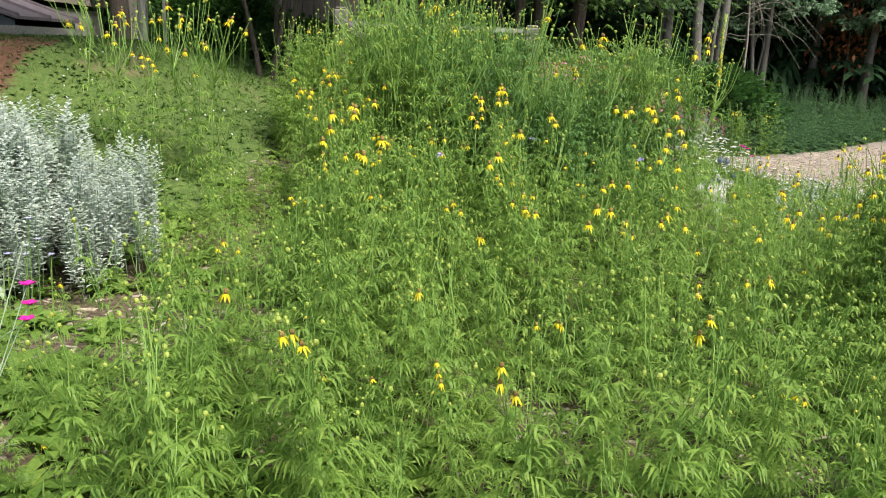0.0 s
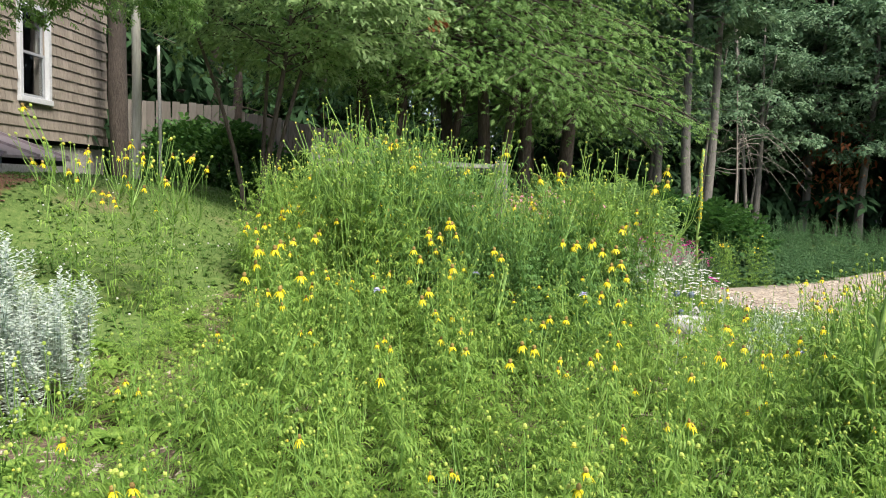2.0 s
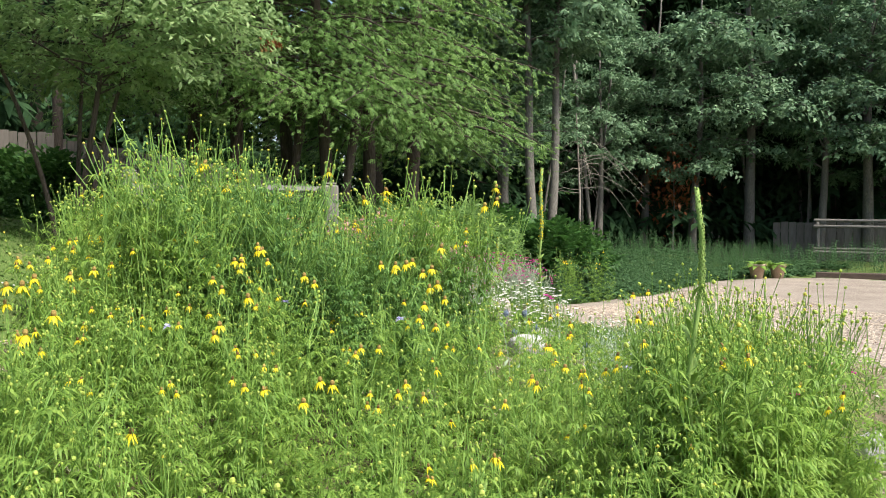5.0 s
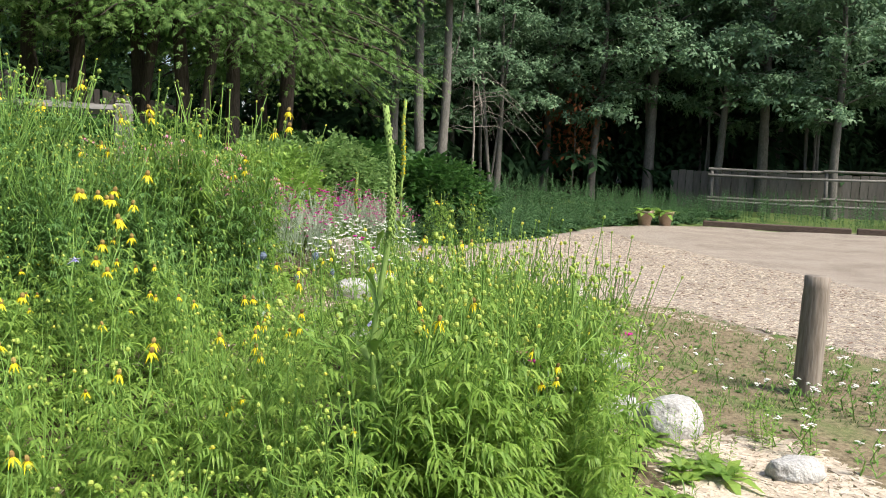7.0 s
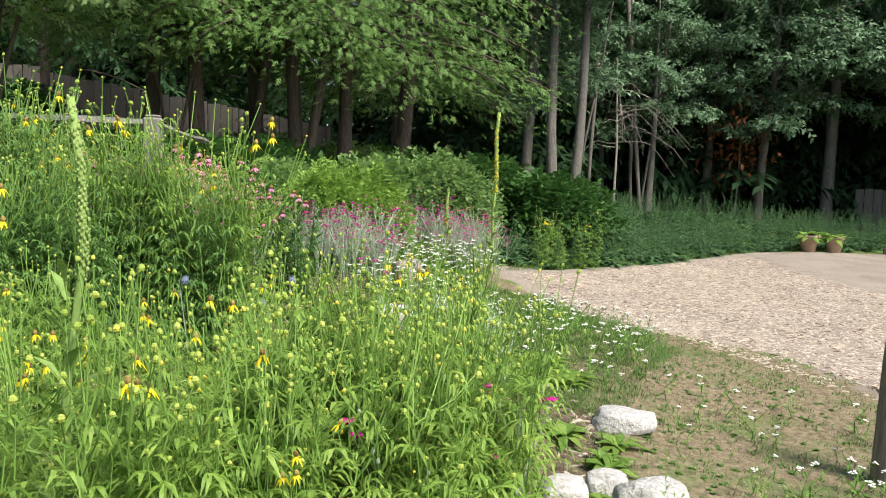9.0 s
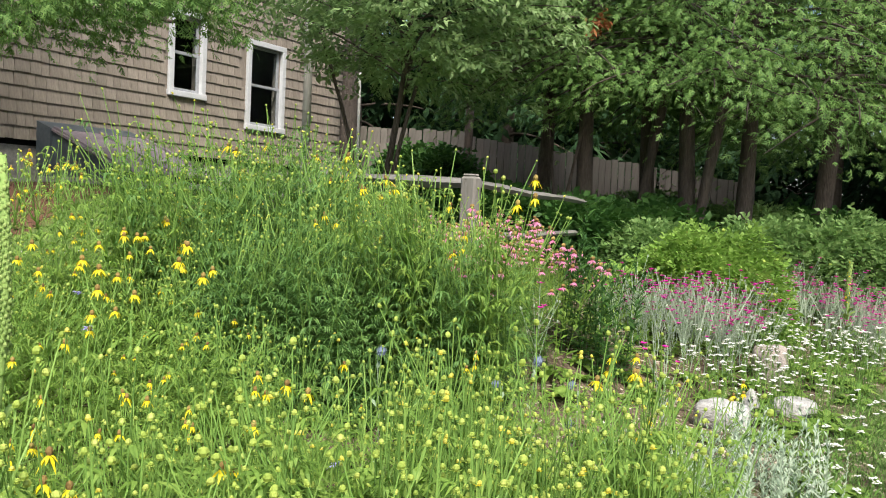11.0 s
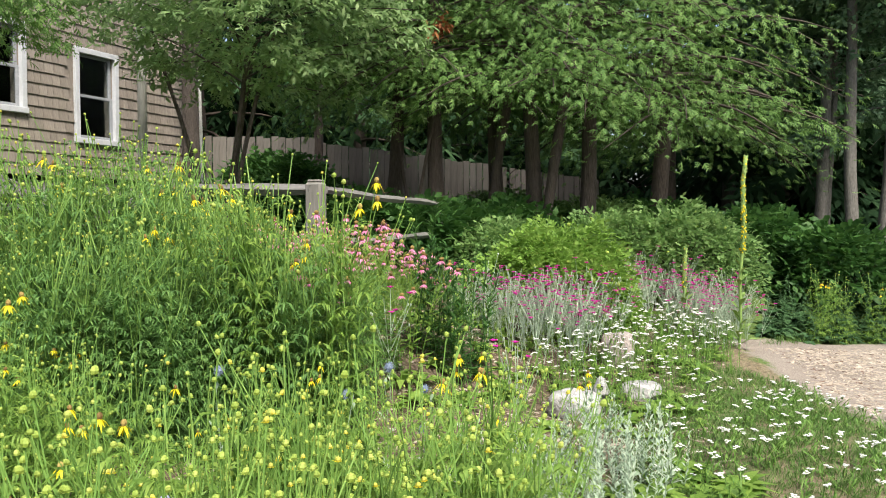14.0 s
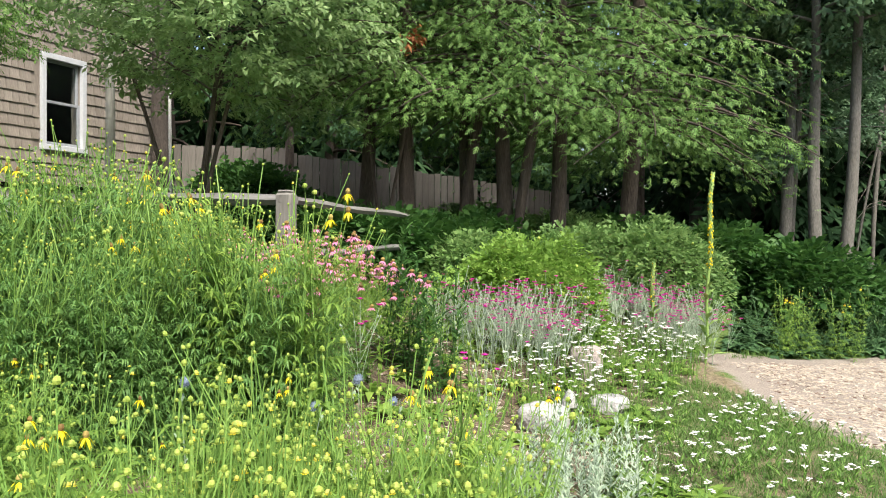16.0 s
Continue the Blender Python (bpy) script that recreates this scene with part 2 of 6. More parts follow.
_b.inputs["Transmission Weight"].default_value, _b.inputs["Roughness"].default_value, _b.inputs["IOR"].default_value = 1.0, 0.02, 1.45
_b.inputs["Base Color"].default_value = (0.45, 0.50, 0.52, 1)

# one ground material; the cover of each spot is a blend of the painted zones
M_GROUND, _nt, _b = material("garden_ground")


def zone(nm):
    a = _nt.nodes.new("ShaderNodeAttribute")
    a.attribute_name = nm
    m = _nt.nodes.new("ShaderNodeMath")
    m.operation = "ADD"
    _nt.links.new(a.outputs["Fac"], m.inputs[0])
    s = _nt.nodes.new("ShaderNodeMath")
    s.operation = "MULTIPLY_ADD"
    _nt.links.new(noise_tex(_nt, 5.0, 5, 0.7), s.inputs[0])
    s.inputs[1].default_value, s.inputs[2].default_value = 1.2, -0.6
    _nt.links.new(s.outputs[0], m.inputs[1])
    return ramp(_nt, m.outputs[0], [(0.42, (0, 0, 0)), (0.58, (1, 1, 1))])


_n1, _n2, _n3 = noise_tex(_nt, 1.3, 5, 0.65), noise_tex(_nt, 28, 4, 0.7), noise_tex(_nt, 110, 3, 0.7)
_c = ramp(_nt, _n2, [(0.3, (0.05, 0.09, 0.022)), (0.5, (0.085, 0.135, 0.034)), (0.72, (0.15, 0.185, 0.06))])
_c = mixc(_nt, ramp(_nt, _n1, [(0.55, (0, 0, 0)), (0.75, (1, 1, 1))]), _c, ramp(_nt, _n2, [(0.3, (0.12, 0.09, 0.05)), (0.7, (0.25, 0.20, 0.12))]))
_dry = ramp(_nt, _n2, [(0.3, (0.08, 0.065, 0.038)), (0.5, (0.17, 0.135, 0.085)), (0.72, (0.28, 0.235, 0.155))])
_dry = mixc(_nt, ramp(_nt, _n1, [(0.50, (0, 0, 0)), (0.68, (1, 1, 1))]), _dry, ramp(_nt, _n2, [(0.3, (0.06, 0.10, 0.03)), (0.7, (0.16, 0.18, 0.07))]))
_soil = ramp(_nt, _n2, [(0.3, (0.035, 0.025, 0.016)), (0.5, (0.10, 0.075, 0.05)), (0.72, (0.27, 0.21, 0.15))])
_chip = ramp(_nt, _n3, [(0.30, (0.07, 0.054, 0.042)), (0.47, (0.20, 0.165, 0.135)), (0.66, (0.40, 0.35, 0.30))])
_chip = mixc(_nt, 0.4, _chip, ramp(_nt, _n1, [(0.35, (0.15, 0.122, 0.10)), (0.5, (0.26, 0.225, 0.19)), (0.66, (0.34, 0.30, 0.26))]))
_red = ramp(_nt, _n3, [(0.3, (0.045, 0.022, 0.014)), (0.5, (0.11, 0.057, 0.036)), (0.7, (0.20, 0.115, 0.075))])
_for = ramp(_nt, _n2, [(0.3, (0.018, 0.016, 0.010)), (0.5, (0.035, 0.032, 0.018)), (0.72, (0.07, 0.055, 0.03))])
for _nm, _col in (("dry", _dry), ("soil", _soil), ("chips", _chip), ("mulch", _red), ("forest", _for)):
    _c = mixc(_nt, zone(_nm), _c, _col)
_nt.links.new(_c, _b.inputs["Base Color"])
_b.inputs["Roughness"].default_value = 0.95
_b.inputs["Specular IOR Level"].default_value = 0.2
_s = _nt.nodes.new("ShaderNodeMath")
_nt.links.new(_n2, _s.inputs[0])
_nt.links.new(_n3, _s.inputs[1])
bump(_nt, _b, _s.outputs[0], 0.4, 0.015)


# ---- mesh helpers ----
RNG = np.random.default_rng(7)


def mesh_from(name, v, f, mats, mi=None, smooth=False):
    """Mesh data out of arrays of vertices and triangles."""
    me = bpy.data.meshes.new(name)
    v, f = np.asarray(v, np.float32), np.asarray(f, np.int32)
    me.vertices.add(len(v))
    me.vertices.foreach_set("co", v.ravel())
    me.loops.add(f.size)
    me.loops.foreach_set("vertex_index", f.ravel())
    me.polygons.add(len(f))
    me.polygons.foreach_set("loop_start", np.arange(0, f.size, 3, dtype=np.int32))
    me.polygons.foreach_set("loop_total", np.full(len(f), 3, np.int32))
    if mi is not None:
        me.polygons.foreach_set("material_index", np.asarray(mi, np.int32))
    me.polygons.foreach_set("use_smooth", np.full(len(f), smooth))
    for m in mats if isinstance(mats, (list, tuple)) else [mats]:
        me.materials.append(m)
    me.update(calc_edges=True)
    return me


def part(name, bm, mat, parent=None, label=""):
    """Links a bmesh (or finished mesh data) as one object under its thing."""
    if isinstance(bm, bmesh.types.BMesh):
        me = bpy.data.meshes.new(name)
        bm.to_mesh(me)
        bm.free()
        me.materials.append(mat)
    else:
        me = bm
    ob = new(name, me)
    if parent is not None:
        ob.parent = parent
    if label:
        ob["label"] = label
    return ob


def thing(name, place, label, category, group="", kind=""):
    e = new(name)
    e.empty_display_size = 0.1
    e.matrix_basis = place if isinstance(place, Matrix) else Matrix.Translation(place)
    return tagged(e, label, category, group, kind)


def box(x0, y0, z0, x1, y1, z1, bevel=0.0, bm=None):
    bm = bm or bmesh.new()
    r = bmesh.ops.create_cube(bm, size=1.0, matrix=Matrix.Translation(((x0 + x1) / 2, (y0 + y1) / 2, (z0 + z1) / 2)) @ Matrix.Diagonal((x1 - x0, y1 - y0, z1 - z0, 1)))
    if bevel:
        es = list({e for v in r["verts"] for e in v.link_edges})
        bmesh.ops.bevel(bm, geom=es, offset=bevel, segments=1, affect="EDGES")
    return bm


def tube_arrays(pts, radii, sides=6, cap=True):
    """A tapered tube along points."""
    pts = np.asarray(pts, float)
    n = len(pts)
    tang = np.gradient(pts, axis=0)
    tang /= np.linalg.norm(tang, axis=1)[:, None] + 1e-9
    ref = np.where(np.abs(tang[:, 2:3]) > 0.9, np.array([[1.0, 0, 0]]), np.array([[0, 0, 1.0]]))
    a = np.cross(tang, ref)
    a /= np.linalg.norm(a, axis=1)[:, None]
    b = np.cross(tang, a)
    an = np.arange(sides) * 2 * np.pi / sides
    ring = pts[:, None] + np.asarray(radii, float)[:, None, None] * (np.cos(an)[None, :, None] * a[:, None] + np.sin(an)[None, :, None] * b[:, None])
    v = ring.reshape(-1, 3)
    i = np.arange(n - 1)[:, None] * sides
    j, k = np.arange(sides)[None], (np.arange(sides)[None] + 1) % sides
    q = np.stack([i + j, i + k, i + sides + k, i + sides + j], -1).reshape(-1, 4)
    f = np.concatenate([q[:, [0, 1, 2]], q[:, [0, 2, 3]]])
    if cap:
        v = np.vstack([v, pts[-1:]])
        e = (n - 1) * sides
        f = np.vstack([f, np.array([[e + s, e + (s + 1) % sides, len(v) - 1] for s in range(sides)])])
    return v, f


class Build:
    """Collects triangles of several materials into one mesh."""

    def __init__(self):
        self.v, self.f, self.m, self.n = [], [], [], 0

    def add(self, v, f, m):
        v, f = np.asarray(v, float), np.asarray(f, int)
        self.v.append(v)
        self.f.append(f + self.n)
        self.m.append(np.full(len(f), m))
        self.n += len(v)

    def stem(self, pts, r0, r1, m, sides=3):
        v, f = tube_arrays(pts, np.linspace(r0, r1, len(pts)), sides, False)
        self.add(v, f, m)

    def leaf(self, base, d, L, W, m, droop=0.3, up=(0, 0, 1), twist=0.0):
        """A blade with a narrow foot, a broad middle and a pointed, drooping tip."""
        base, d = np.asarray(base, float), np.asarray(d, float)
        d = d / (np.linalg.norm(d) + 1e-9)
        s = np.cross(d, up)
        s = s / (np.linalg.norm(s) + 1e-9)
        if twist:
            n = np.cross(s, d)
            s = s * math.cos(twist) + n * math.sin(twist)
        down = np.array([0, 0, -1.0])
        c1, c2 = base + d * L * 0.45 + down * droop * L * 0.12, base + d * L * 0.93 + down * droop * L * 0.6
        self.add([base - s * W * 0.12, base + s * W * 0.12, c1 - s * W * 0.5, c1 + s * W * 0.5, c2], [[0, 1, 3], [0, 3, 2], [2, 3, 4]], m)

    def ball(self, c, r, m, sy=1.0, n=6):
        """A small rounded head: three rings and two poles."""
        an = np.arange(n) * 2 * np.pi / n
        c = np.asarray(c, float)
        rings = [np.stack([np.cos(an) * r * k, np.sin(an) * r * k, np.full(n, z * r * sy)], -1) for k, z in ((0.72, -0.68), (1.0, 0.0), (0.72, 0.68))]
        v = np.vstack([*rings, [[0, 0, -r * sy], [0, 0, r * sy]]]) + c
        f = []
        for i in range(n):
            j = (i + 1) % n
            for o in (0, n):
                f += [[o + i, o + j, o + n + j], [o + i, o + n + j, o + n + i]]
            f += [[3 * n, j, i], [3 * n + 1, 2 * n + i, 2 * n + j]]
        self.add(v, f, m)

    def arrays(self):
        return np.vstack(self.v), np.vstack(self.f), np.concatenate(self.m)

    def mesh(self, name, mats, smooth=False):
        v, f, m = self.arrays()
        return mesh_from(name, v, f, mats, m, smooth)


def scatter(name, templates, places, mats, smooth=False, tilt=0.12):
    """Joins many copies of templates: places are rows x, y, z, scale, stretch."""
    V, F, M, n = [], [], [], 0
    places = np.asarray(places, float)
    pick = RNG.integers(0, len(templates), len(places))
    for k, (tv, tf, tm) in enumerate(templates):
        p = places[pick == k]
        if not len(p):
            continue
        a, lx, ly = RNG.uniform(0, 2 * np.pi, len(p)), RNG.normal(0, tilt, len(p)), RNG.normal(0, tilt, len(p))
        ca, sa = np.cos(a), np.sin(a)
        x = tv[None, :, 0] * ca[:, None] - tv[None, :, 1] * sa[:, None]
        y = tv[None, :, 0] * sa[:, None] + tv[None, :, 1] * ca[:, None]
        z = np.repeat(tv[None, :, 2], len(p), 0) * p[:, 4:5]
        x, y = x + z * lx[:, None], y + z * ly[:, None]
        v = np.stack([x, y, z], -1) * p[:, 3][:, None, None] + p[:, None, :3]
        V.append(v.reshape(-1, 3))
        F.append((tf[None] + (np.arange(len(p)) * len(tv))[:, None, None] + n).reshape(-1, 3))
        M.append(np.tile(tm, len(p)))
        n += len(p) * len(tv)
    return mesh_from(name, np.vstack(V), np.vstack(F), mats, np.concatenate(M), smooth)


# ---- lie of the land ----
KNOTS = np.array([
    (3, 1, 0), (3, -4, -0.05), (6.3, 3.3, 0), (6.3, 5.3, 0), (7.6, 5.9, 0), (5.2, 8.6, 0.12), (6.0, 11.6, 0.16), (7.5, 13, 0.06), (9, 11, 0.01), (9, 15, 0.08), (11, 17, 0.05), (12, 12, 0), (8, 10, 0.01), (7.0, 10.5, 0.03), (10, 14, 0.0), (8.5, 12, 0.02), (10, 16.4, 0.06),
    (7.6, 17.5, 0.60), (10.3, 21.8, 0.45), (15, 22.5, 0.1), (10, 8, 0), (14, 16, 0), (20, 18, 0), (20, 5, 0), (1.4, 8.8, 0.82), (3.2, 8.2, 0.68),
    (1.0, 4.3, 0.25), (-1, 4.5, 0.45), (-0.5, 7.0, 0.85), (-1.9, 8.3, 1.54), (-3.2, 7.0, 1.50), (-1.7, 9.6, 1.54), (-2.4, 12.5, 1.50), (-3.7, 10.5, 1.55), (-1.5, 15.8, 1.45),
    (1.1, 13.7, 1.20), (1.9, 13.7, 1.15), (4.1, 11.4, 0.36), (3.4, 12.5, 0.70), (3.5, 14.5, 0.95), (6.0, 15.5, 0.6), (1.1, 19, 1.2), (-8, 8, 1.6), (4.5, 22, 1.0), (5.0, 6.5, 0.1),
    (3.4, 6.3, 0.35), (1.5, 6.2, 0.45), (3.2, 3.8, 0.08), (-3, 1, 0.35), (-12, -5, 0.8)])


def land(x, y):
    x, y = np.asarray(x, float), np.asarray(y, float)
    d2 = (x[..., None] - KNOTS[:, 0]) ** 2 + (y[..., None] - KNOTS[:, 1]) ** 2 + 0.35
    w = d2 ** -1.9
    return (w * KNOTS[:, 2]).sum(-1) / w.sum(-1)


def inside(poly, x, y):
    x, y = np.asarray(x, float), np.asarray(y, float)
    r = np.zeros(x.shape, bool)
    for (x0, y0), (x1, y1) in zip(poly, poly[1:] + poly[:1]):
        c = (y0 > y) != (y1 > y)
        r ^= c & (x < (x1 - x0) * (y - y0) / ((y1 - y0) or 1e-9) + x0)
    return r


def edge_dist(poly, x, y):
    """Signed distance to the edge of a plan shape, positive inside."""
    d = np.full(np.shape(x), 1e9)
    for (x0, y0), (x1, y1) in zip(poly, poly[1:] + poly[:1]):
        ux, uy = x1 - x0, y1 - y0
        t = np.clip(((x - x0) * ux + (y - y0) * uy) / (ux * ux + uy * uy), 0, 1)
        d = np.minimum(d, np.hypot(x - x0 - t * ux, y - y0 - t * uy))
    return np.where(inside(poly, x, y), d, -d)


TRACK = [(2.2, -3.0), (2.7, 0.7), (3.2, 1.1), (4.5, 1.8), (5.0, 2.05), (6.2, 2.95), (6.4, 3.4)]


def off_track(x, y):
    d = np.full(np.shape(x), 1e9)
    for (x0, y0), (x1, y1) in zip(TRACK, TRACK[1:]):
        ux, uy = x1 - x0, y1 - y0
        t = np.clip(((x - x0) * ux + (y - y0) * uy) / (ux * ux + uy * uy), 0, 1)
        d = np.minimum(d, np.hypot(x - x0 - t * ux, y - y0 - t * uy))
    return d


GRAVEL = [(5.8, 12.05), (6.9, 13.0), (8.4, 13.9), (11.0, 16.6), (13.4, 17.3), (16.6, 15.4), (40, 4), (40, -30), (13, -30), (9.6, 3), (8.75, 6.3), (8.0, 8.4), (7.1, 9.3), (6.4, 10.7)]
VERGE = [(6.3, 2.6), (6.4, 5.6), (6.3, 7.0), (5.6, 9.0), (5.8, 12.05), (6.4, 10.7), (7.1, 9.3), (8.0, 8.4), (8.75, 6.3), (9.6, 3), (11, -6), (7.5, -6)]
MULCHBED = [(-3.6, 4.2), (-1.1, 6.3), (-1.25, 8.7), (-3.6, 9.2), (-9, 8.4), (-9, 3.5)]
BED = [(-1.6, 3.8), (0.6, 3.2), (1.4, 2.2), (3.6, 2.4), (5.2, 3.3), (6.3, 4.6), (6.35, 6.6), (5.8, 9.2), (5.9, 12.3), (5.2, 13.2), (3.2, 12.6), (2.4, 9.2), (1.2, 8.6), (1.0, 6.4), (1.2, 5.6), (-1.2, 5.9)]
WOODS = [(-30, 17), (-4, 17.5), (1.0, 14.2), (3.4, 13.4), (6.8, 16.6), (9, 19.5), (15, 22), (17, 23), (40, 10), (60, 10), (60, 90), (-60, 90), (-60, 17)]

# one sheet of ground, fine near the walk, coarse to the horizon
gx = np.concatenate([-np.geomspace(9, 400, 22)[::-1], np.arange(-8.5, 13.01, 0.14), np.geomspace(13.5, 400, 30)])
gy = np.concatenate([-np.geomspace(4, 400, 24)[::-1], np.arange(-3.5, 22.01, 0.14), np.geomspace(22.5, 400, 26)])
GX, GY = np.meshgrid(gx, gy, indexing="ij")
GZ = land(GX, GY)
GZ = GZ + 0.025 * (np.sin(GX * 2.1 + 1.3 * np.sin(GY * 1.7)) * np.sin(GY * 1.9 + GX * 0.7)) * (edge_dist(GRAVEL, GX, GY) < 0)


def ground_at(x, y):
    z = land(x, y)
    return z + 0.025 * (np.sin(np.asarray(x) * 2.1 + 1.3 * np.sin(np.asarray(y) * 1.7)) * np.sin(np.asarray(y) * 1.9 + np.asarray(x) * 0.7)) * (edge_dist(GRAVEL, np.asarray(x, float), np.asarray(y, float)) < 0)


_i = np.arange(len(gx) - 1)[:, None] * len(gy) + np.arange(len(gy) - 1)[None]
_q = np.stack([_i, _i + len(gy), _i + len(gy) + 1, _i + 1], -1).reshape(-1, 4)
g_me = mesh_from("ground", np.stack([GX, GY, GZ], -1).reshape(-1, 3), np.concatenate([_q[:, [0, 1, 2]], _q[:, [0, 2, 3]]]), M_GROUND, smooth=True)
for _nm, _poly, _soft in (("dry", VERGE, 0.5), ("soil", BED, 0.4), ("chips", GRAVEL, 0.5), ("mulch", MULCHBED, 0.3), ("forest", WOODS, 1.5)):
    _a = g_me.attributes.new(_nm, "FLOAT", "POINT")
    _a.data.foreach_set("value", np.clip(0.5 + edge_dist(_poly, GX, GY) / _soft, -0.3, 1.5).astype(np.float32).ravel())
ground = tagged(new("ground", g_me), "sloping garden ground of lawn, soil beds and pale sandy wood-chip yard", "ground", kind="structure")


def sample(poly, n, keep=0.0, jitter=0.0):
    """n random plan points in a shape, none nearer to the walk than keep."""
    xs, ys = [p[0] for p in poly], [p[1] for p in poly]
    out = np.zeros((0, 2))
    while len(out) < n:
        p = np.stack([RNG.uniform(min(xs) - jitter, max(xs) + jitter, 4 * n), RNG.uniform(min(ys) - jitter, max(ys) + jitter, 4 * n)], -1)
        ok = edge_dist(poly, p[:, 0], p[:, 1]) > -jitter * RNG.random(4 * n) ** 2
        if keep:
            ok &= off_track(p[:, 0], p[:, 1]) > keep
        out = np.vstack([out, p[ok]])
    return out[:n]


def rows(xy, s0, s1, t0=0.9, t1=1.1):
    z = ground_at(xy[:, 0], xy[:, 1])
    return np.stack([xy[:, 0], xy[:, 1], z - 0.01, RNG.uniform(s0, s1, len(xy)), RNG.uniform(t0, t1, len(xy))], -1)


# ---- house ----
WALLX, HY0, HY1, SILL0, WTOP = -3.69, 7.55, 15.25, 2.10, 6.3
WINS = [(10.90, 11.58, 2.94, 4.25), (12.43, 13.30, 2.60, 4.08)]      # outer trim edges: y0, y1, z0, z1
house = thing("house", (WALLX, (HY0 + HY1) / 2, 1.5), "tan wooden-shingled house with white-trimmed double-hung windows", "house")
HO = Vector((WALLX, (HY0 + HY1) / 2, 1.5))


def hbox(x0, y0, z0, x1, y1, z1, bevel=0.0, bm=None):
    return box(x0 - HO.x, y0 - HO.y, z0 - HO.z, x1 - HO.x, y1 - HO.y, z1 - HO.z, bevel, bm)


bm = bmesh.new()
ys = [HY0] + [c for a in WINS for c in (a[0] + 0.08, a[1] - 0.08)] + [HY1]
for k in range(0, len(ys), 2):
    hbox(WALLX - 0.2, ys[k], SILL0, WALLX, ys[k + 1], WTOP, bm=bm)
for y0, y1, z0, z1 in WINS:
    hbox(WALLX - 0.2, y0 + 0.08, SILL0, WALLX, y1 - 0.08, z0 + 0.08, bm=bm)
    hbox(WALLX - 0.2, y0 + 0.08, z1 - 0.08, WALLX, y1 - 0.08, WTOP, bm=bm)
part("wall", bm, M_SHINGLE, house)
bm = hbox(-11.0, HY0, SILL0, WALLX - 0.2, HY0 + 0.2, WTOP)
hbox(-11.0, HY1 - 0.2, SILL0, WALLX - 0.2, HY1, WTOP, bm=bm)
hbox(-11.2, HY0, SILL0, -11.0, HY1, WTOP, bm=bm)
part("rear_wall", bm, M_SHINGLE, house)
# added lining and floor, coloured near-black for the unlit interior
part("room_lining", hbox(-8.0, HY0 + 0.3, SILL0, -7.9, HY1 - 0.3, WTOP), M_INNER_DARK, house)
part("room_floor", hbox(-11.0, HY0 + 0.2, SILL0 - 0.1, WALLX - 0.2, HY1 - 0.2, SILL0), M_INNER_DARK, house)
part("foundation", hbox(-10.9, HY0 + 0.06, 0.8, WALLX - 0.05, HY1 - 0.06, SILL0 - 0.1), M_CONCRETE, house, "grey concrete foundation")
bm = bmesh.new()
_r = [(-11.8, WTOP - 0.25), (-7.4, WTOP + 2.6), (WALLX + 0.45, WTOP - 0.05), (WALLX + 0.45, WTOP - 0.22), (-7.4, WTOP + 2.4), (-11.8, WTOP - 0.45)]
for yy in (HY0 - 0.4, HY1 + 0.4):
    [bm.verts.new((a - HO.x, yy - HO.y, b - HO.z)) for a, b in _r]
bm.verts.ensure_lookup_table()
for k in range(6):
    bm.faces.new([bm.verts[k], bm.verts[(k + 1) % 6], bm.verts[6 + (k + 1) % 6], bm.verts[6 + k]])
bm.faces.new([bm.verts[k] for k in (0, 1, 4, 5)]), bm.faces.new([bm.verts[k] for k in (1, 2, 3, 4)])
bm.faces.new([bm.verts[6 + k] for k in (5, 4, 1, 0)]), bm.faces.new([bm.verts[6 + k] for k in (4, 3, 2, 1)])
bmesh.ops.recalc_face_normals(bm, faces=bm.faces)
part("roof", bm, M_ROOF, house)
part("corner_board", hbox(WALLX - 0.02, HY0 - 0.03, SILL0 - 0.02, WALLX + 0.045, HY0 + 0.17, WTOP - 0.2, 0.004), M_CORNER, house, "grey painted corner board")
part("corner_board", hbox(WALLX - 0.18, HY0 - 0.045, SILL0 - 0.02, WALLX + 0.045, HY0 - 0.032, WTOP - 0.2), M_CORNER, house)


def sash_window(y0, y1, z0, z1):
    w = new("window")
    w.parent = house
    w["label"] = "double-hung window with white trim and dark panes"
    w.location = Vector((WALLX, (y0 + y1) / 2, z0)) - HO
    hw, h, t = (y1 - y0) / 2, z1 - z0, 0.085
    bm = box(-0.02, -hw, t, 0.05, -hw + t, h - t, 0.004)
    box(-0.02, hw - t, t, 0.05, hw, h - t, 0.004, bm)
    box(-0.02, -hw, h - t, 0.05, hw, h, 0.004, bm)
    part("window_frame", bm, M_TRIM, w)
    part("window_sill", box(-0.02, -hw - 0.01, 0, 0.07, hw + 0.01, t, 0.006), M_TRIM, w)
    for nm, a, b, x in (("lower_sash", t, h * 0.52, -0.045), ("upper_sash", h * 0.49, h - t, -0.075)):
        bm = box(x, -hw + t, a, x + 0.028, -hw + t + 0.05, b)
        box(x, hw - t - 0.05, a, x + 0.028, hw - t, b, 0, bm)
        box(x, -hw + t + 0.05, a, x + 0.028, hw - t - 0.05, a + 0.05, 0, bm)
        box(x, -hw + t + 0.05, b - 0.04, x + 0.028, hw - t - 0.05, b, 0, bm)
        part(nm, bm, M_SASH, w)
        p = part("pane", box(x + 0.010, -hw + t + 0.05, a + 0.05, x + 0.015, hw - t - 0.05, b - 0.04), M_GLASS, w)
        p.visible_shadow = False


for w4 in WINS:
    sash_window(*w4)

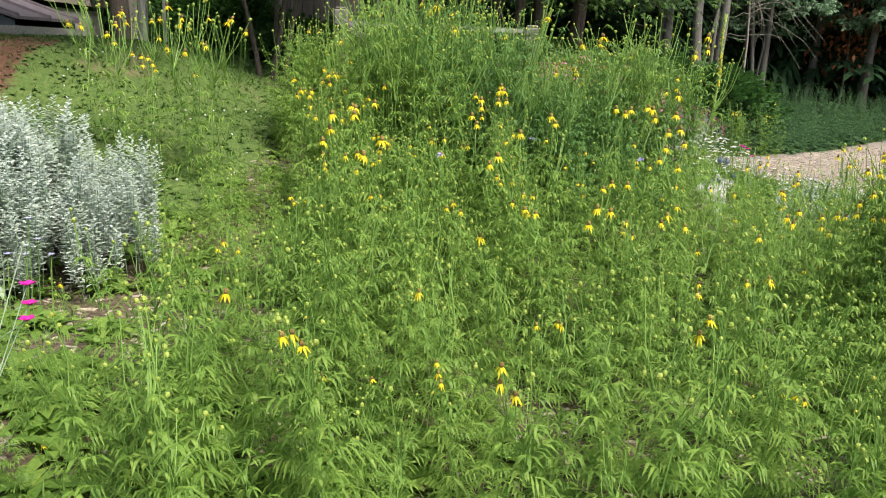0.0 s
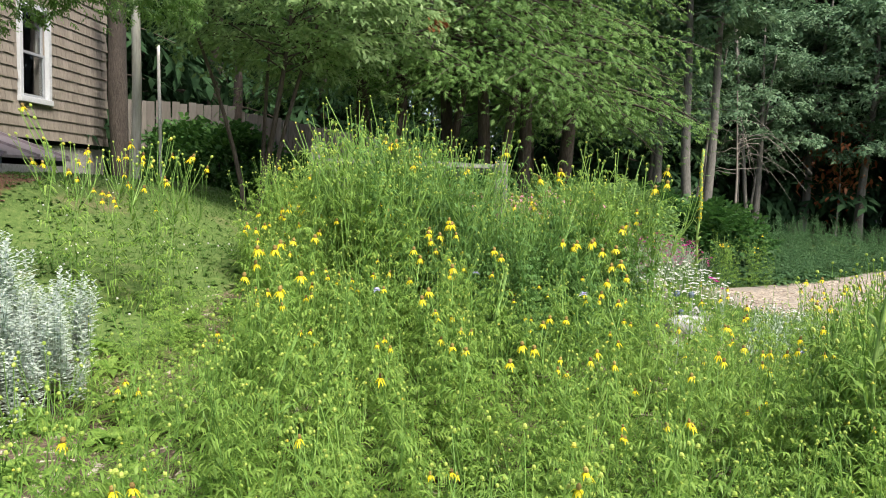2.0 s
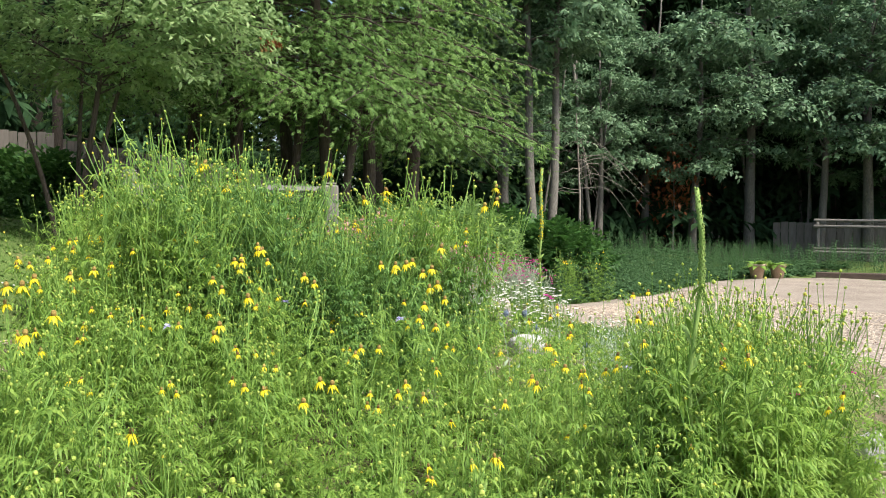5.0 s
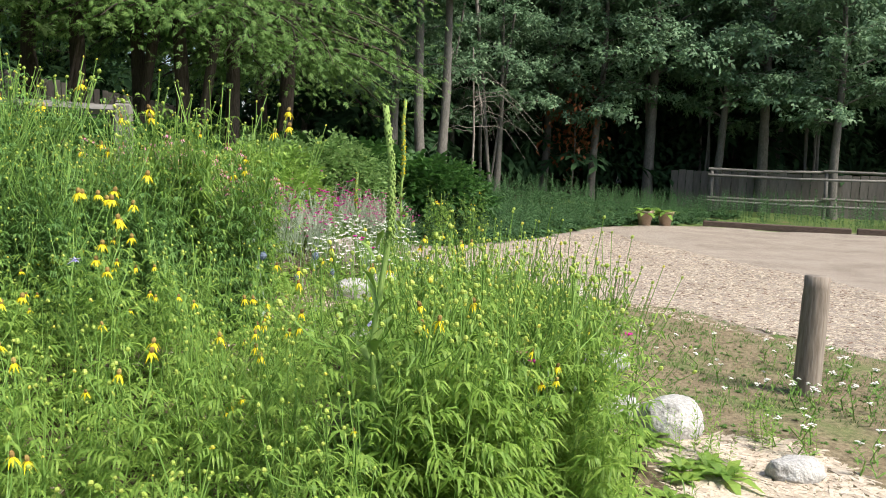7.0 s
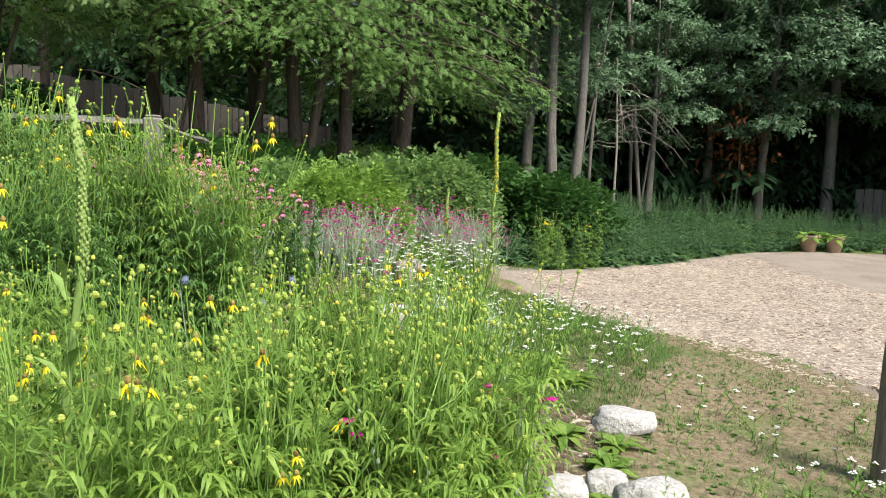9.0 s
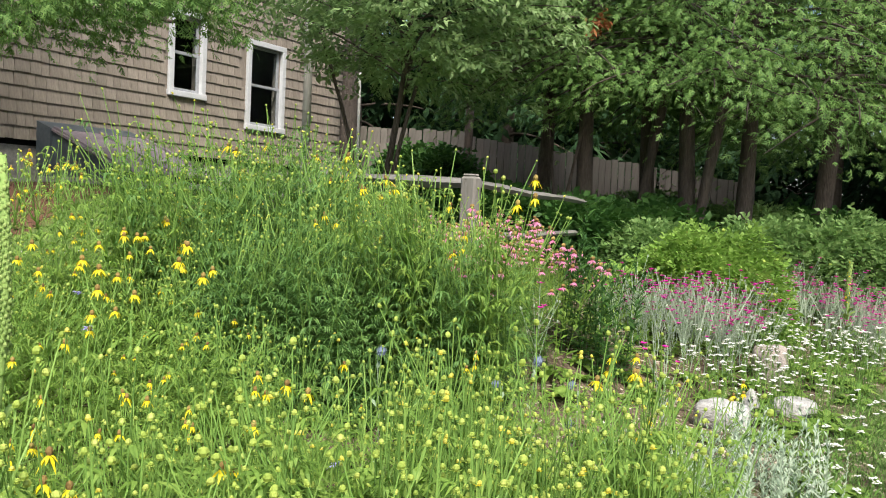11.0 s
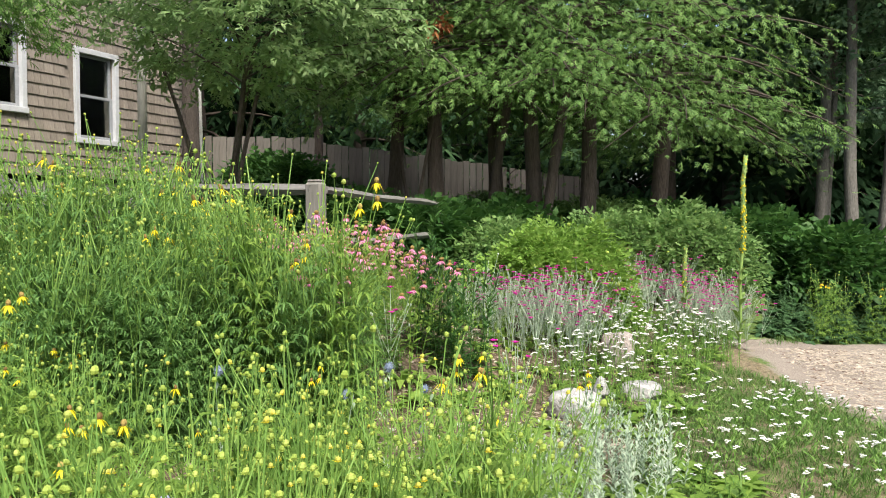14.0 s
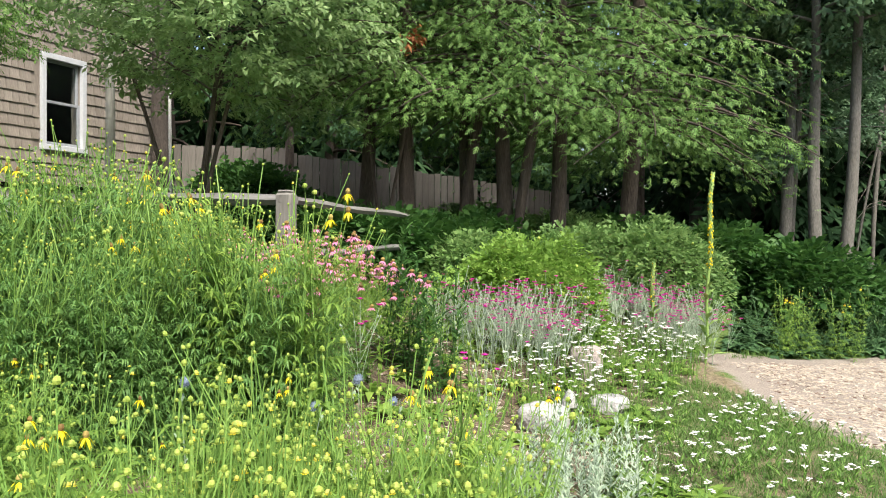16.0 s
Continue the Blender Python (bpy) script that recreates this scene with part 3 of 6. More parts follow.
# cellar bulkhead: sloping steel doors on low concrete, against the wall
BY0, BY1, BX, BZ0, BZ1 = 8.95, 10.25, -1.85, 1.70, 2.30
bulk = thing("cellar_bulkhead", (-2.7, 9.6, 1.45), "slate steel cellar bulkhead with faded mauve sloping doors against the house", "bulkhead")
BO = Vector((-2.7, 9.6, 1.45))


def prism(x0, x1, y0, y1, zb, za0, za1, drop=0.0):
    """A block whose top slopes from za0 at x0 to za1 at x1; zb None: a slab of thickness drop."""
    bm = bmesh.new()
    c = []
    for y in (y0, y1):
        c.append([bm.verts.new(Vector(p) - BO) for p in ((x0, y, zb if zb is not None else za0 - drop), (x1, y, zb if zb is not None else za1 - drop), (x1, y, za1), (x0, y, za0))])
    bm.faces.new(c[0]), bm.faces.new(c[1][::-1])
    for k in range(4):
        bm.faces.new([c[0][k], c[1][k], c[1][(k + 1) % 4], c[0][(k + 1) % 4]])
    bmesh.ops.recalc_face_normals(bm, faces=bm.faces)
    return bm


part("side_cheek", prism(WALLX + 0.02, BX, BY0, BY0 + 0.04, 1.60, BZ1 - 0.02, BZ0 - 0.02), M_STEEL, bulk)
part("side_cheek", prism(WALLX + 0.02, BX, BY1 - 0.04, BY1, 1.60, BZ1 - 0.02, BZ0 - 0.02), M_STEEL, bulk)
part("header_box", prism(WALLX + 0.02, WALLX + 0.34, BY0 - 0.03, BY1 + 0.03, 1.75, BZ1 + 0.03, BZ1 - 0.07), M_STEEL, bulk)
_m = (BY0 + BY1) / 2
for a, b in ((BY0 - 0.03, _m - 0.01), (_m + 0.01, BY1 + 0.03)):
    part("bulkhead_door", prism(WALLX + 0.36, BX + 0.05, a, b, None, BZ1 - 0.075, BZ0 + 0.015, 0.03), M_STEEL_TOP, bulk, "faded mauve steel door leaf")
for c in (BY0 + 0.02, _m, BY1 - 0.02):
    part("door_rib", prism(WALLX + 0.36, BX + 0.05, c - 0.025, c + 0.025, None, BZ1 - 0.045, BZ0 + 0.045, 0.03), M_STEEL_TOP, bulk)
part("concrete_curb", prism(WALLX + 0.1, BX + 0.06, BY0 - 0.06, BY1 + 0.06, 1.05, 1.62, 1.62), M_CONCRETE, bulk)

# ---- poles, posts, fences ----


def pole(name, x, y, h, r, mat, label, category, lean=(0, 0), sides=10, group=""):
    z = float(ground_at(x, y))
    k = 14
    zz = np.linspace(-0.15, h, k)
    rr = r * (1 + 0.05 * np.sin(zz * 3.1 + x) + RNG.normal(0, 0.015, k))
    v, f = tube_arrays(np.stack([lean[0] * zz / h + 0.012 * np.sin(zz * 2 + y), lean[1] * zz / h, zz], -1), rr, sides)
    ob = tagged(new(name, mesh_from(name, v, f, mat, smooth=True)), label, category, group)
    ob.location = (x, y, z)
    return ob


pole("wooden_pole", -1.60, 11.65, 6.5, 0.062, M_POLE, "tall weathered grey wooden pole beside the house", "pole", (0.05, 0))
pole("short_post", 7.60, 5.94, 0.74, 0.078, M_BROWN_POST, "short round brown wooden post in dry grass", "post", sides=14)
pole("broken_post", 5.25, 22.4, 1.9, 0.15, M_GREY_BARK, "pale broken-off dead trunk among the shrubs", "dead trunk", (0.0, 0))
# free-standing upright, added in place of the thin pale strip on the house corner
pole("pale_post", -1.89, 13.19, 2.1, 0.025, M_CORNER, "thin pale grey upright standing in for a strip at the house corner", "post")

RAILPOSTS = [(1.46, 8.79, 1.02), (3.26, 8.27, 1.06), (2.40, 12.45, 0.66)]
for px_, py_, ph_ in RAILPOSTS:
    z = float(ground_at(px_, py_))
    post = thing("rail_post", (px_, py_, z), "weathered grey split-rail fence post among tall flowers", "fence post", "split-rail posts")
    part("shaft", box(-0.065, -0.05, -0.2, 0.065, 0.05, ph_, 0.015), M_OLD_WOOD, post)
    part("post_cap", box(-0.05, -0.04, ph_, 0.05, 0.04, ph_ + 0.02, 0.008), M_OLD_WOOD, post)


def split_rail(a, b, r=0.045, label="weathered grey split wooden rail"):
    a, b = Vector(a), Vector(b)
    n, L = 12, (b - a).length
    t = np.linspace(0, L, n)
    v, f = tube_arrays(np.stack([t, 0.010 * np.sin(t * 3), 0.008 * np.sin(t * 2.1 + 1)], -1), r * (1 + 0.14 * np.sin(t * 5 + a.x)), 5)
    ob = tagged(new("split_rail", mesh_from("split_rail", v, f, M_RAIL_WOOD)), label, "fence rail", "split rails")
    ob.matrix_basis = Matrix.Translation(a) @ (b - a).to_track_quat("X", "Z").to_matrix().to_4x4()
    return ob


split_rail((1.40, 8.85, 1.70), (3.30, 8.33, 1.67))
split_rail((3.26, 8.22, 1.66), (2.40, 12.45, 1.62), 0.033)
split_rail((1.46, 8.85, 1.30), (3.30, 8.33, 1.25))
split_rail((3.26, 8.22, 1.26), (2.40, 12.45, 1.24), 0.033)
split_rail((1.46, 8.72, 1.72), (2.25, 6.95, 1.33), 0.05, "fallen grey split rail sloping down into the flowers")


def board_fence(name, a, b, za, zb, ha, hb, label, bw=0.14):
    """Upright boards side by side on two backing rails."""
    a, b = Vector((*a, za)), Vector((*b, zb))
    L = (b - a).length
    fen = thing(name, a, label, "board fence")
    d = (b - a).normalized()
    ang = math.atan2(d.y, d.x)
    n = int(L / bw)
    shared = box(0.004, -0.011, 0, bw - 0.004, 0.011, 1.0)
    bmesh.ops.bevel(shared, geom=[e for e in shared.edges if abs(e.verts[0].co.z - e.verts[1].co.z) > 0.5], offset=0.004, segments=1, affect="EDGES")
    me = bpy.data.meshes.new("board")
    shared.to_mesh(me)
    shared.free()
    me.materials.append(M_FENCE)
    for k in range(n):
        t = k / n
        o = new("board", me)
        o.parent = fen
        o.matrix_basis = Matrix.LocRotScale((d.x * L * t, d.y * L * t, d.z * L * t), Euler((0, RNG.normal(0, 0.006), ang)), (1, 1, (ha + (hb - ha) * t) * RNG.uniform(0.985, 1.012)))
    side = Vector((-math.sin(ang), math.cos(ang), 0)) * 0.04
    for fr in (0.22, 0.8):
        v, f = tube_arrays([tuple(side + Vector((0, 0, ha * fr))), tuple(side + (b - a) + Vector((0, 0, hb * fr)))], [0.045, 0.045], 4)
        part("backing_rail", mesh_from("backing_rail", v, f, M_FENCE), None, fen)
    return fen


board_fence("board_fence", (-3.60, 15.33), (-1.51, 15.86), 1.35, 1.30, 1.60, 1.60, "weathered grey-brown board fence beside the house")
board_fence("board_fence", (-1.47, 15.90), (1.1, 19.0), 1.30, 0.95, 1.52, 1.52, "weathered grey-brown board fence stepping downhill under cedars")
board_fence("board_fence", (1.15, 19.05), (2.6, 21.0), 0.95, 0.75, 1.52, 1.5, "weathered grey-brown board fence in deep cedar shade")
board_fence("board_fence", (15.6, 22.4), (24.5, 17.2), -0.05, -0.15, 1.22, 1.3, "weathered grey board fence at the far yard edge", 0.2)
pole("fence_corner_post", -1.49, 15.92, 2.5, 0.085, M_BARK, "rough grey post at the board fence corner", "fence post")

# rustic pole fence and timbers past the yard
pole_fence = thing("pole_fence", (16.0, 19.9, 0.0), "rustic fence of thin grey peeled poles beyond the yard", "pole fence")
PF = Vector((16.0, 19.9, 0.0))
FP = [(15.6, 20.3, 1.25), (18.3, 19.4, 1.28), (18.9, 17.6, 1.15), (22.5, 15.6, 1.2), (22.3, 17.2, 1.2)]
for x, y, h in FP:
    v, f = tube_arrays([(x - PF.x, y - PF.y, -0.15), (x - PF.x + 0.02, y - PF.y, h * 0.5), (x - PF.x, y - PF.y, h)], [0.055, 0.05, 0.045], 7)
    part("fence_post", mesh_from("fence_post", v, f, M_RAIL_WOOD, smooth=True), None, pole_fence)
for (x0, y0, _), (x1, y1, _), zs in ((FP[0], FP[2], (1.08, 0.42)), (FP[2], FP[3], (1.08, 0.42)), (FP[0], FP[1], (1.24, 0.5)), (FP[1], FP[4], (1.26, 0.55))):
    for zr in zs:
        v, f = tube_arrays([(x0 - PF.x - 0.1, y0 - PF.y, zr), ((x0 + x1) / 2 - PF.x, (y0 + y1) / 2 - PF.y, zr - 0.03), (x1 - PF.x + 0.1, y1 - PF.y, zr)], [0.04, 0.038, 0.036], 6)
        part("fence_pole", mesh_from("fence_pole", v, f, M_RAIL_WOOD, smooth=True), None, pole_fence)
for (x0, y0), (x1, y1) in (((13.7, 17.4), (16.1, 15.75)), ((16.15, 15.65), (18.6, 14.0)), ((18.65, 13.95), (21.1, 12.3))):
    L, ang = math.hypot(x1 - x0, y1 - y0), math.atan2(y1 - y0, x1 - x0)
    tb = tagged(part("landscape_timber", box(0, -0.08, -0.05, L, 0.08, 0.13, 0.015), M_TIMBER), "dark weathered landscape timber edging the yard", "timber", "yard edging timbers")
    tb.matrix_basis = Matrix.Translation((x0, y0, float(ground_at(x0, y0)))) @ Matrix.Rotation(ang, 4, "Z")


def turned(profile, sides=18):
    bm = bmesh.new()
    rings = [[bm.verts.new((r * math.cos(2 * math.pi * k / sides), r * math.sin(2 * math.pi * k / sides), z)) for k in range(sides)] for r, z in profile]
    for a, b in zip(rings, rings[1:]):
        for k in range(sides):
            bm.faces.new([a[k], a[(k + 1) % sides], b[(k + 1) % sides], b[k]])
    bm.faces.new(rings[0][::-1]), bm.faces.new(rings[-1])
    for f in bm.faces:
        f.smooth = True
    return bm


for x, y, s in ((12.1, 17.0, 1.0), (12.6, 17.05, 0.95)):
    pot = thing("flower_pot", (x, y, float(ground_at(x, y))), "terracotta pot with low leafy plant at the yard edge", "flower pot", "yard pots")
    part("pot", turned([(0.12 * s, 0), (0.17 * s, 0.26 * s), (0.19 * s, 0.26 * s), (0.19 * s, 0.31 * s), (0.165 * s, 0.31 * s), (0.15 * s, 0.27 * s)]), M_TERRA, pot)
    b = Build()
    for k in range(40):
        a = RNG.uniform(0, 6.28)
        b.leaf((0, 0, 0.25), (math.cos(a), math.sin(a), RNG.uniform(0.1, 1.0)), RNG.uniform(0.25, 0.5), 0.11, 0, 0.6)
    part("plant", b.mesh("plant", [M_BUSH_LEAF]), None, pot)


def boulder(name, x, y, sx, sy, sz, mat, label, seed, sink=0.25, rz=0.0):
    bm = bmesh.new()
    bmesh.ops.create_icosphere(bm, subdivisions=4, radius=1.0)
    for v in bm.verts:
        p = v.co.copy()
        n = noise.noise(p * 1.1 + Vector((seed, 0, 0))) * 0.30 + noise.noise(p * 2.6 + Vector((0, seed, 0))) * 0.12 + noise.noise(p * 7 + Vector((0, 0, seed))) * 0.035
        q = p * (1 + n)
        for ax, lim in ((2, 0.72), (0, 0.85), (1, 0.85)):
            if abs(q[ax]) > lim:
                q[ax] = math.copysign(lim + (abs(q[ax]) - lim) * 0.35, q[ax])
        v.co = Vector((q.x * sx, q.y * sy, q.z * sz))
    for f in bm.faces:
        f.smooth = True
    ob = tagged(part(name, bm, mat), label, "rock", "garden rocks")
    ob.matrix_basis = Matrix.Translation((x, y, float(ground_at(x, y)) + sz * (0.75 - sink))) @ Matrix.Rotation(rz, 4, "Z")
    return ob


boulder("boulder", 6.33, 5.32, 0.16, 0.14, 0.14, M_ROCK, "large pale grey boulder at the bed's edge", 1.3)
boulder("rock", 6.22, 5.66, 0.10, 0.08, 0.08, M_ROCK, "small pale rounded rock beside the boulder", 4.1)
boulder("rock", 6.02, 5.58, 0.11, 0.10, 0.08, M_ROCK, "pale rock half hidden by stems", 7.7)
boulder("rock", 6.46, 6.45, 0.18, 0.11, 0.08, M_ROCK, "flat white rock beside yarrow", 9.2)
boulder("rock", 6.62, 4.72, 0.14, 0.08, 0.07, M_ROCK, "flat grey rock in wood chips", 12.4)
boulder("rock", 5.08, 8.60, 0.19, 0.14, 0.14, M_ROCK, "pale flat-topped granite rock beside the birdhouse", 15.5)
boulder("rock", 5.40, 9.30, 0.17, 0.11, 0.09, M_ROCK, "white rock among yarrow", 18.1)
boulder("rock", 5.10, 10.0, 0.15, 0.13, 0.22, M_ROCK_TAN, "upright tan standing rock among yarrow", 21.7)
boulder("rock", 4.45, 11.0, 0.22, 0.16, 0.17, M_ROCK, "grey rock among magenta campion", 24.9)
boulder("rock", 4.60, 10.7, 0.15, 0.12, 0.11, M_ROCK, "small grey rock among magenta campion", 27.9)
boulder("rock", 5.05, 5.20, 0.10, 0.07, 0.08, M_ROCK, "small white stone in the flower bed", 30.9)
boulder("rock", 4.9, 6.9, 0.14, 0.10, 0.09, M_ROCK, "small white stone in the flower bed", 33.9)

# little birdhouse ornament on the rocks
bird = thing("birdhouse", (5.22, 8.76, float(ground_at(5.22, 8.76)) + 0.13), "small weathered grey cone-roofed birdhouse ornament by the rocks", "birdhouse")
part("body", turned([(0.035, -0.16), (0.036, 0.0), (0.036, 0.02), (0.03, 0.022)]), M_OLD_WOOD, bird)
part("roof", turned([(0.060, 0.012), (0.064, 0.022), (0.050, 0.060), (0.030, 0.100), (0.012, 0.128), (0.004, 0.134)]), M_ROCK, bird, "pale rounded cone roof")
# solid plug; its dark colour stands in for the shade in the opening
_h = part("entry_hole", turned([(0.016, -0.01), (0.016, 0.008), (0.006, 0.008)], 12), M_INNER_DARK, bird)
_h.matrix_basis = Matrix.Translation((0.011, -0.046, 0.062)) @ Matrix.Rotation(radians(70), 4, "X")


# ---- trees ----
def spray_template(L, lobes, w, m=0):
    """A flat, drooping fan of cedar foliage."""
    b = Build()
    for k in range(lobes):
        t = (k + 0.5) / lobes
        sgn = 1 if k % 2 else -1
        p = (0, L * t * 0.8, -0.16 * L * t * t)
        b.leaf(p, (sgn * (0.9 - 0.4 * t), 0.75, RNG.uniform(-0.3, 0.15)), L * (0.50 - 0.26 * t), w, m, 0.5)
    b.leaf((0, 0, 0), (0, 1, 0.02), L, w * 0.8, m, 0.35)
    return b.arrays()


def leafy_template(L, n, lw, m=0, spread=0.5):
    """A twig tip with leaves around it."""
    b = Build()
    for k in range(n):
        t = k / max(1, n - 1)
        a = k * 2.4 + RNG.uniform(-0.3, 0.3)
        b.leaf((0, L * t, -0.05 * L * t), (math.cos(a) * spread * 1.6, 0.7, math.sin(a) * spread), L * RNG.uniform(0.42, 0.62), lw, m, 0.35, twist=RNG.uniform(-0.5, 0.5))
    return b.arrays()


CEDAR_SPRAYS = [spray_template(0.135, 6, 0.0165) for _ in range(4)]
COARSE_SPRAYS = [spray_template(0.7, 6, 0.085) for _ in range(3)]
APPLE_TWIGS = [leafy_template(0.14, 6, 0.032) for _ in range(4)]
MAPLE_TWIGS = [leafy_template(0.26, 6, 0.068, spread=0.7) for _ in range(4)]


def along(tmpl, pos, heading, pitch, scale):
    """Lays templates (which point along +y) at places, by heading and pitch."""
    V, F, M, n = [], [], [], 0
    pick = RNG.integers(0, len(tmpl), len(pos))
    for k, (tv, tf, tm) in enumerate(tmpl):
        s = pick == k
        if not s.any():
            continue
        p, h, a, sc, ro = pos[s], heading[s], pitch[s], scale[s], RNG.normal(0, 0.45, s.sum())
        x = tv[None, :, 0] * np.cos(ro)[:, None] + tv[None, :, 2] * np.sin(ro)[:, None]
        z0 = -tv[None, :, 0] * np.sin(ro)[:, None] + tv[None, :, 2] * np.cos(ro)[:, None]
        y = tv[None, :, 1] * np.cos(a)[:, None] - z0 * np.sin(a)[:, None]
        z = tv[None, :, 1] * np.sin(a)[:, None] + z0 * np.cos(a)[:, None]
        X = x * np.sin(h)[:, None] + y * np.cos(h)[:, None]
        Y = -x * np.cos(h)[:, None] + y * np.sin(h)[:, None]
        v = np.stack([X, Y, z], -1) * sc[:, None, None] + p[:, None]
        V.append(v.reshape(-1, 3))
        F.append((tf[None] + (np.arange(s.sum()) * len(tv))[:, None, None] + n).reshape(-1, 3))
        M.append(np.tile(tm, s.sum()))
        n += s.sum() * len(tv)
    return np.vstack(V), np.vstack(F), np.concatenate(M)


def tree_data(height, trunk_r, z0, crown_r, limbs, tips, tmpl, mats, shape="cedar", lean=(0, 0), bark=None, sides=8, droop=0.35, tipscale=(0.8, 1.4)):
    """Meshes of a tree: tapered trunk with limbs, and a crown of many small tips carried by them."""
    zz = np.linspace(-0.2, height, 14)
    wob = np.stack([lean[0] * zz / height + 0.05 * np.sin(zz * 0.9 + lean[1]), lean[1] * zz / height + 0.05 * np.cos(zz * 0.7), zz], -1)
    rad = trunk_r * (1.05 - 0.9 * np.clip(zz / height, 0, 1)) + trunk_r * 0.3 * np.exp(-np.clip(zz, 0, 9) * 5)
    tv, tf = tube_arrays(wob, rad, sides)
    tb = Build()
    tb.add(tv, tf, 0)
    P, Hd, Pt = [], [], []
    per = max(3, tips // limbs)
    for k in range(limbs):
        u = (k + RNG.random()) / limbs
        if shape == "cedar":
            zb = z0 + (height - z0) * u ** 1.7
            reach = crown_r * (1 - u ** 1.7) ** 0.55 * RNG.uniform(0.7, 1.12) + 0.25
            rise = RNG.uniform(-0.10, 0.22)
        else:
            zb = z0 + (height - z0) * u * 0.8
            reach = crown_r * math.sin(math.pi * (0.22 + 0.70 * u)) * RNG.uniform(0.6, 1.15)
            rise = RNG.uniform(0.1, 0.75)
        az = k * 2.3999 + RNG.uniform(-0.4, 0.4)
        base = np.array([np.interp(zb, zz, wob[:, 0]), np.interp(zb, zz, wob[:, 1]), zb])
        t = np.linspace(0, 1, 7)
        bend = RNG.normal(0, 0.18)
        line = base + np.stack([np.cos(az + bend * t) * reach * t, np.sin(az + bend * t) * reach * t, reach * (rise * t - droop * t ** 2)], -1)
        v, f = tube_arrays(line, np.linspace(max(0.012, trunk_r * 0.28 * (1 - u * 0.6)), 0.005, 7), 4, False)
        tb.add(v, f, 0)
        tt = RNG.beta(2.2, 1.25, per)
        side = RNG.normal(0, 0.17, per) * reach * (0.5 + tt)
        c = base + np.stack([np.cos(az + bend * tt) * reach * tt, np.sin(az + bend * tt) * reach * tt, reach * (rise * tt - droop * tt ** 2)], -1)
        c[:, 0] += -math.sin(az) * side
        c[:, 1] += math.cos(az) * side
        c[:, 2] += RNG.normal(-0.04, 0.10, per) * (0.6 + 0.25 * reach) - 0.12 * np.abs(side)
        P.append(c)
        Hd.append(az + bend * tt + np.sign(side) * RNG.uniform(0.1, 1.1, per))
        Pt.append(RNG.normal(-0.35 if shape == "cedar" else -0.05, 0.38, per))
    P, Hd, Pt = np.vstack(P), np.concatenate(Hd), np.concatenate(Pt)
    v, f, m = along(tmpl, P, Hd, Pt, RNG.uniform(*tipscale, len(P)))
    return tb.mesh("trunk", [bark or M_BARK], True), mesh_from("crown", v, f, mats, m)


def plant_tree(name, data, x, y, label, category="tree", group="", rz=0.0, s=1.0):
    t = thing(name, Matrix.LocRotScale((x, y, float(ground_at(x, y))), Euler((0, 0, rz)), (s, s, s)), label, category, group)
    part("trunk", data[0], None, t)
    part("crown", data[1], None, t)
    return t


CEDARS = [tree_data(9.0, 0.115, 2.35, 1.9, 80, 7800, CEDAR_SPRAYS, [M_CEDAR], lean=l, tipscale=(0.65, 1.25)) for l in ((0.3, 0.2), (-0.4, 0.5))]
CEDAR_BIG = tree_data(9.5, 0.14, 2.3, 2.4, 95, 9400, CEDAR_SPRAYS, [M_CEDAR], lean=(0.2, -0.3), tipscale=(0.65, 1.3))
for k, (x, y, r, s) in enumerate(((1.10, 13.72, 0.3, 0.95), (1.90, 13.75, 2.1, 1.0), (2.55, 14.3, 4.0, 0.95), (3.25, 14.0, 1.2, 1.0), (3.75, 14.5, 5.2, 1.02))):
    plant_tree("cedar_tree", CEDARS[k % 2], x, y, "green arborvitae cedar with bare dark lower trunk and drooping sprays", "cedar tree", "cedar row", r, s)
plant_tree("cedar_tree", CEDAR_BIG, 4.6, 15.6, "broad bright green arborvitae cedar with sprays hanging low", "cedar tree", "cedar row", 0.6, 1.0)
plant_tree("cedar_tree", CEDAR_BIG, 4.3, 19.8, "tall green arborvitae cedar behind the row", "cedar tree", "cedar row", 2.6, 1.05)
# leaning bare trunks under the cedars
for x, y, l in ((2.5, 13.9, (0.40, 0.1)), (3.3, 13.9, (0.45, -0.1))):
    pole("leaning_trunk", x, y, 2.6, 0.07, M_BARK, "leaning dark bare cedar trunk in the row", "trunk", l, group="leaning trunks")
for l in ((0.45, 0), (-0.3, 0.1)):
    pole("sapling_stem", 1.52, 13.5, 2.0, 0.025, M_BARK, "thin dark forked sapling stem under cedars", "sapling", l, 5, "forked sapling")

# the cedar whose boughs hang before the house
OVER = tree_data(5.2, 0.20, 1.9, 3.8, 46, 4600, CEDAR_SPRAYS, [M_CEDAR], lean=(0.3, 0.2), droop=0.06, tipscale=(0.6, 1.15))
plant_tree("overhanging_cedar", OVER, -3.0, 6.3, "large cedar with crooked boughs hanging before the house", "cedar tree", "", 0.5)
BOUGH = Build()
for pts in (((-3.0, 6.3, 2.6), (-2.6, 6.7, 2.45), (-2.2, 7.1, 2.55), (-1.7, 7.5, 3.0), (-1.3, 7.8, 3.3)), ((-3.0, 6.3, 3.2), (-2.3, 6.8, 3.25), (-1.4, 7.3, 3.45), (-0.4, 7.9, 3.5)), ((-3.0, 6.3, 3.0), (-2.5, 7.2, 3.1), (-2.0, 8.2, 3.4), (-1.6, 9.4, 3.5))):
    BOUGH.stem(pts, 0.07, 0.02, 0, 6)
tagged(new("crooked_bough", BOUGH.mesh("crooked_bough", [M_BARK], True)), "bare crooked dark cedar boughs before the siding", "bough")

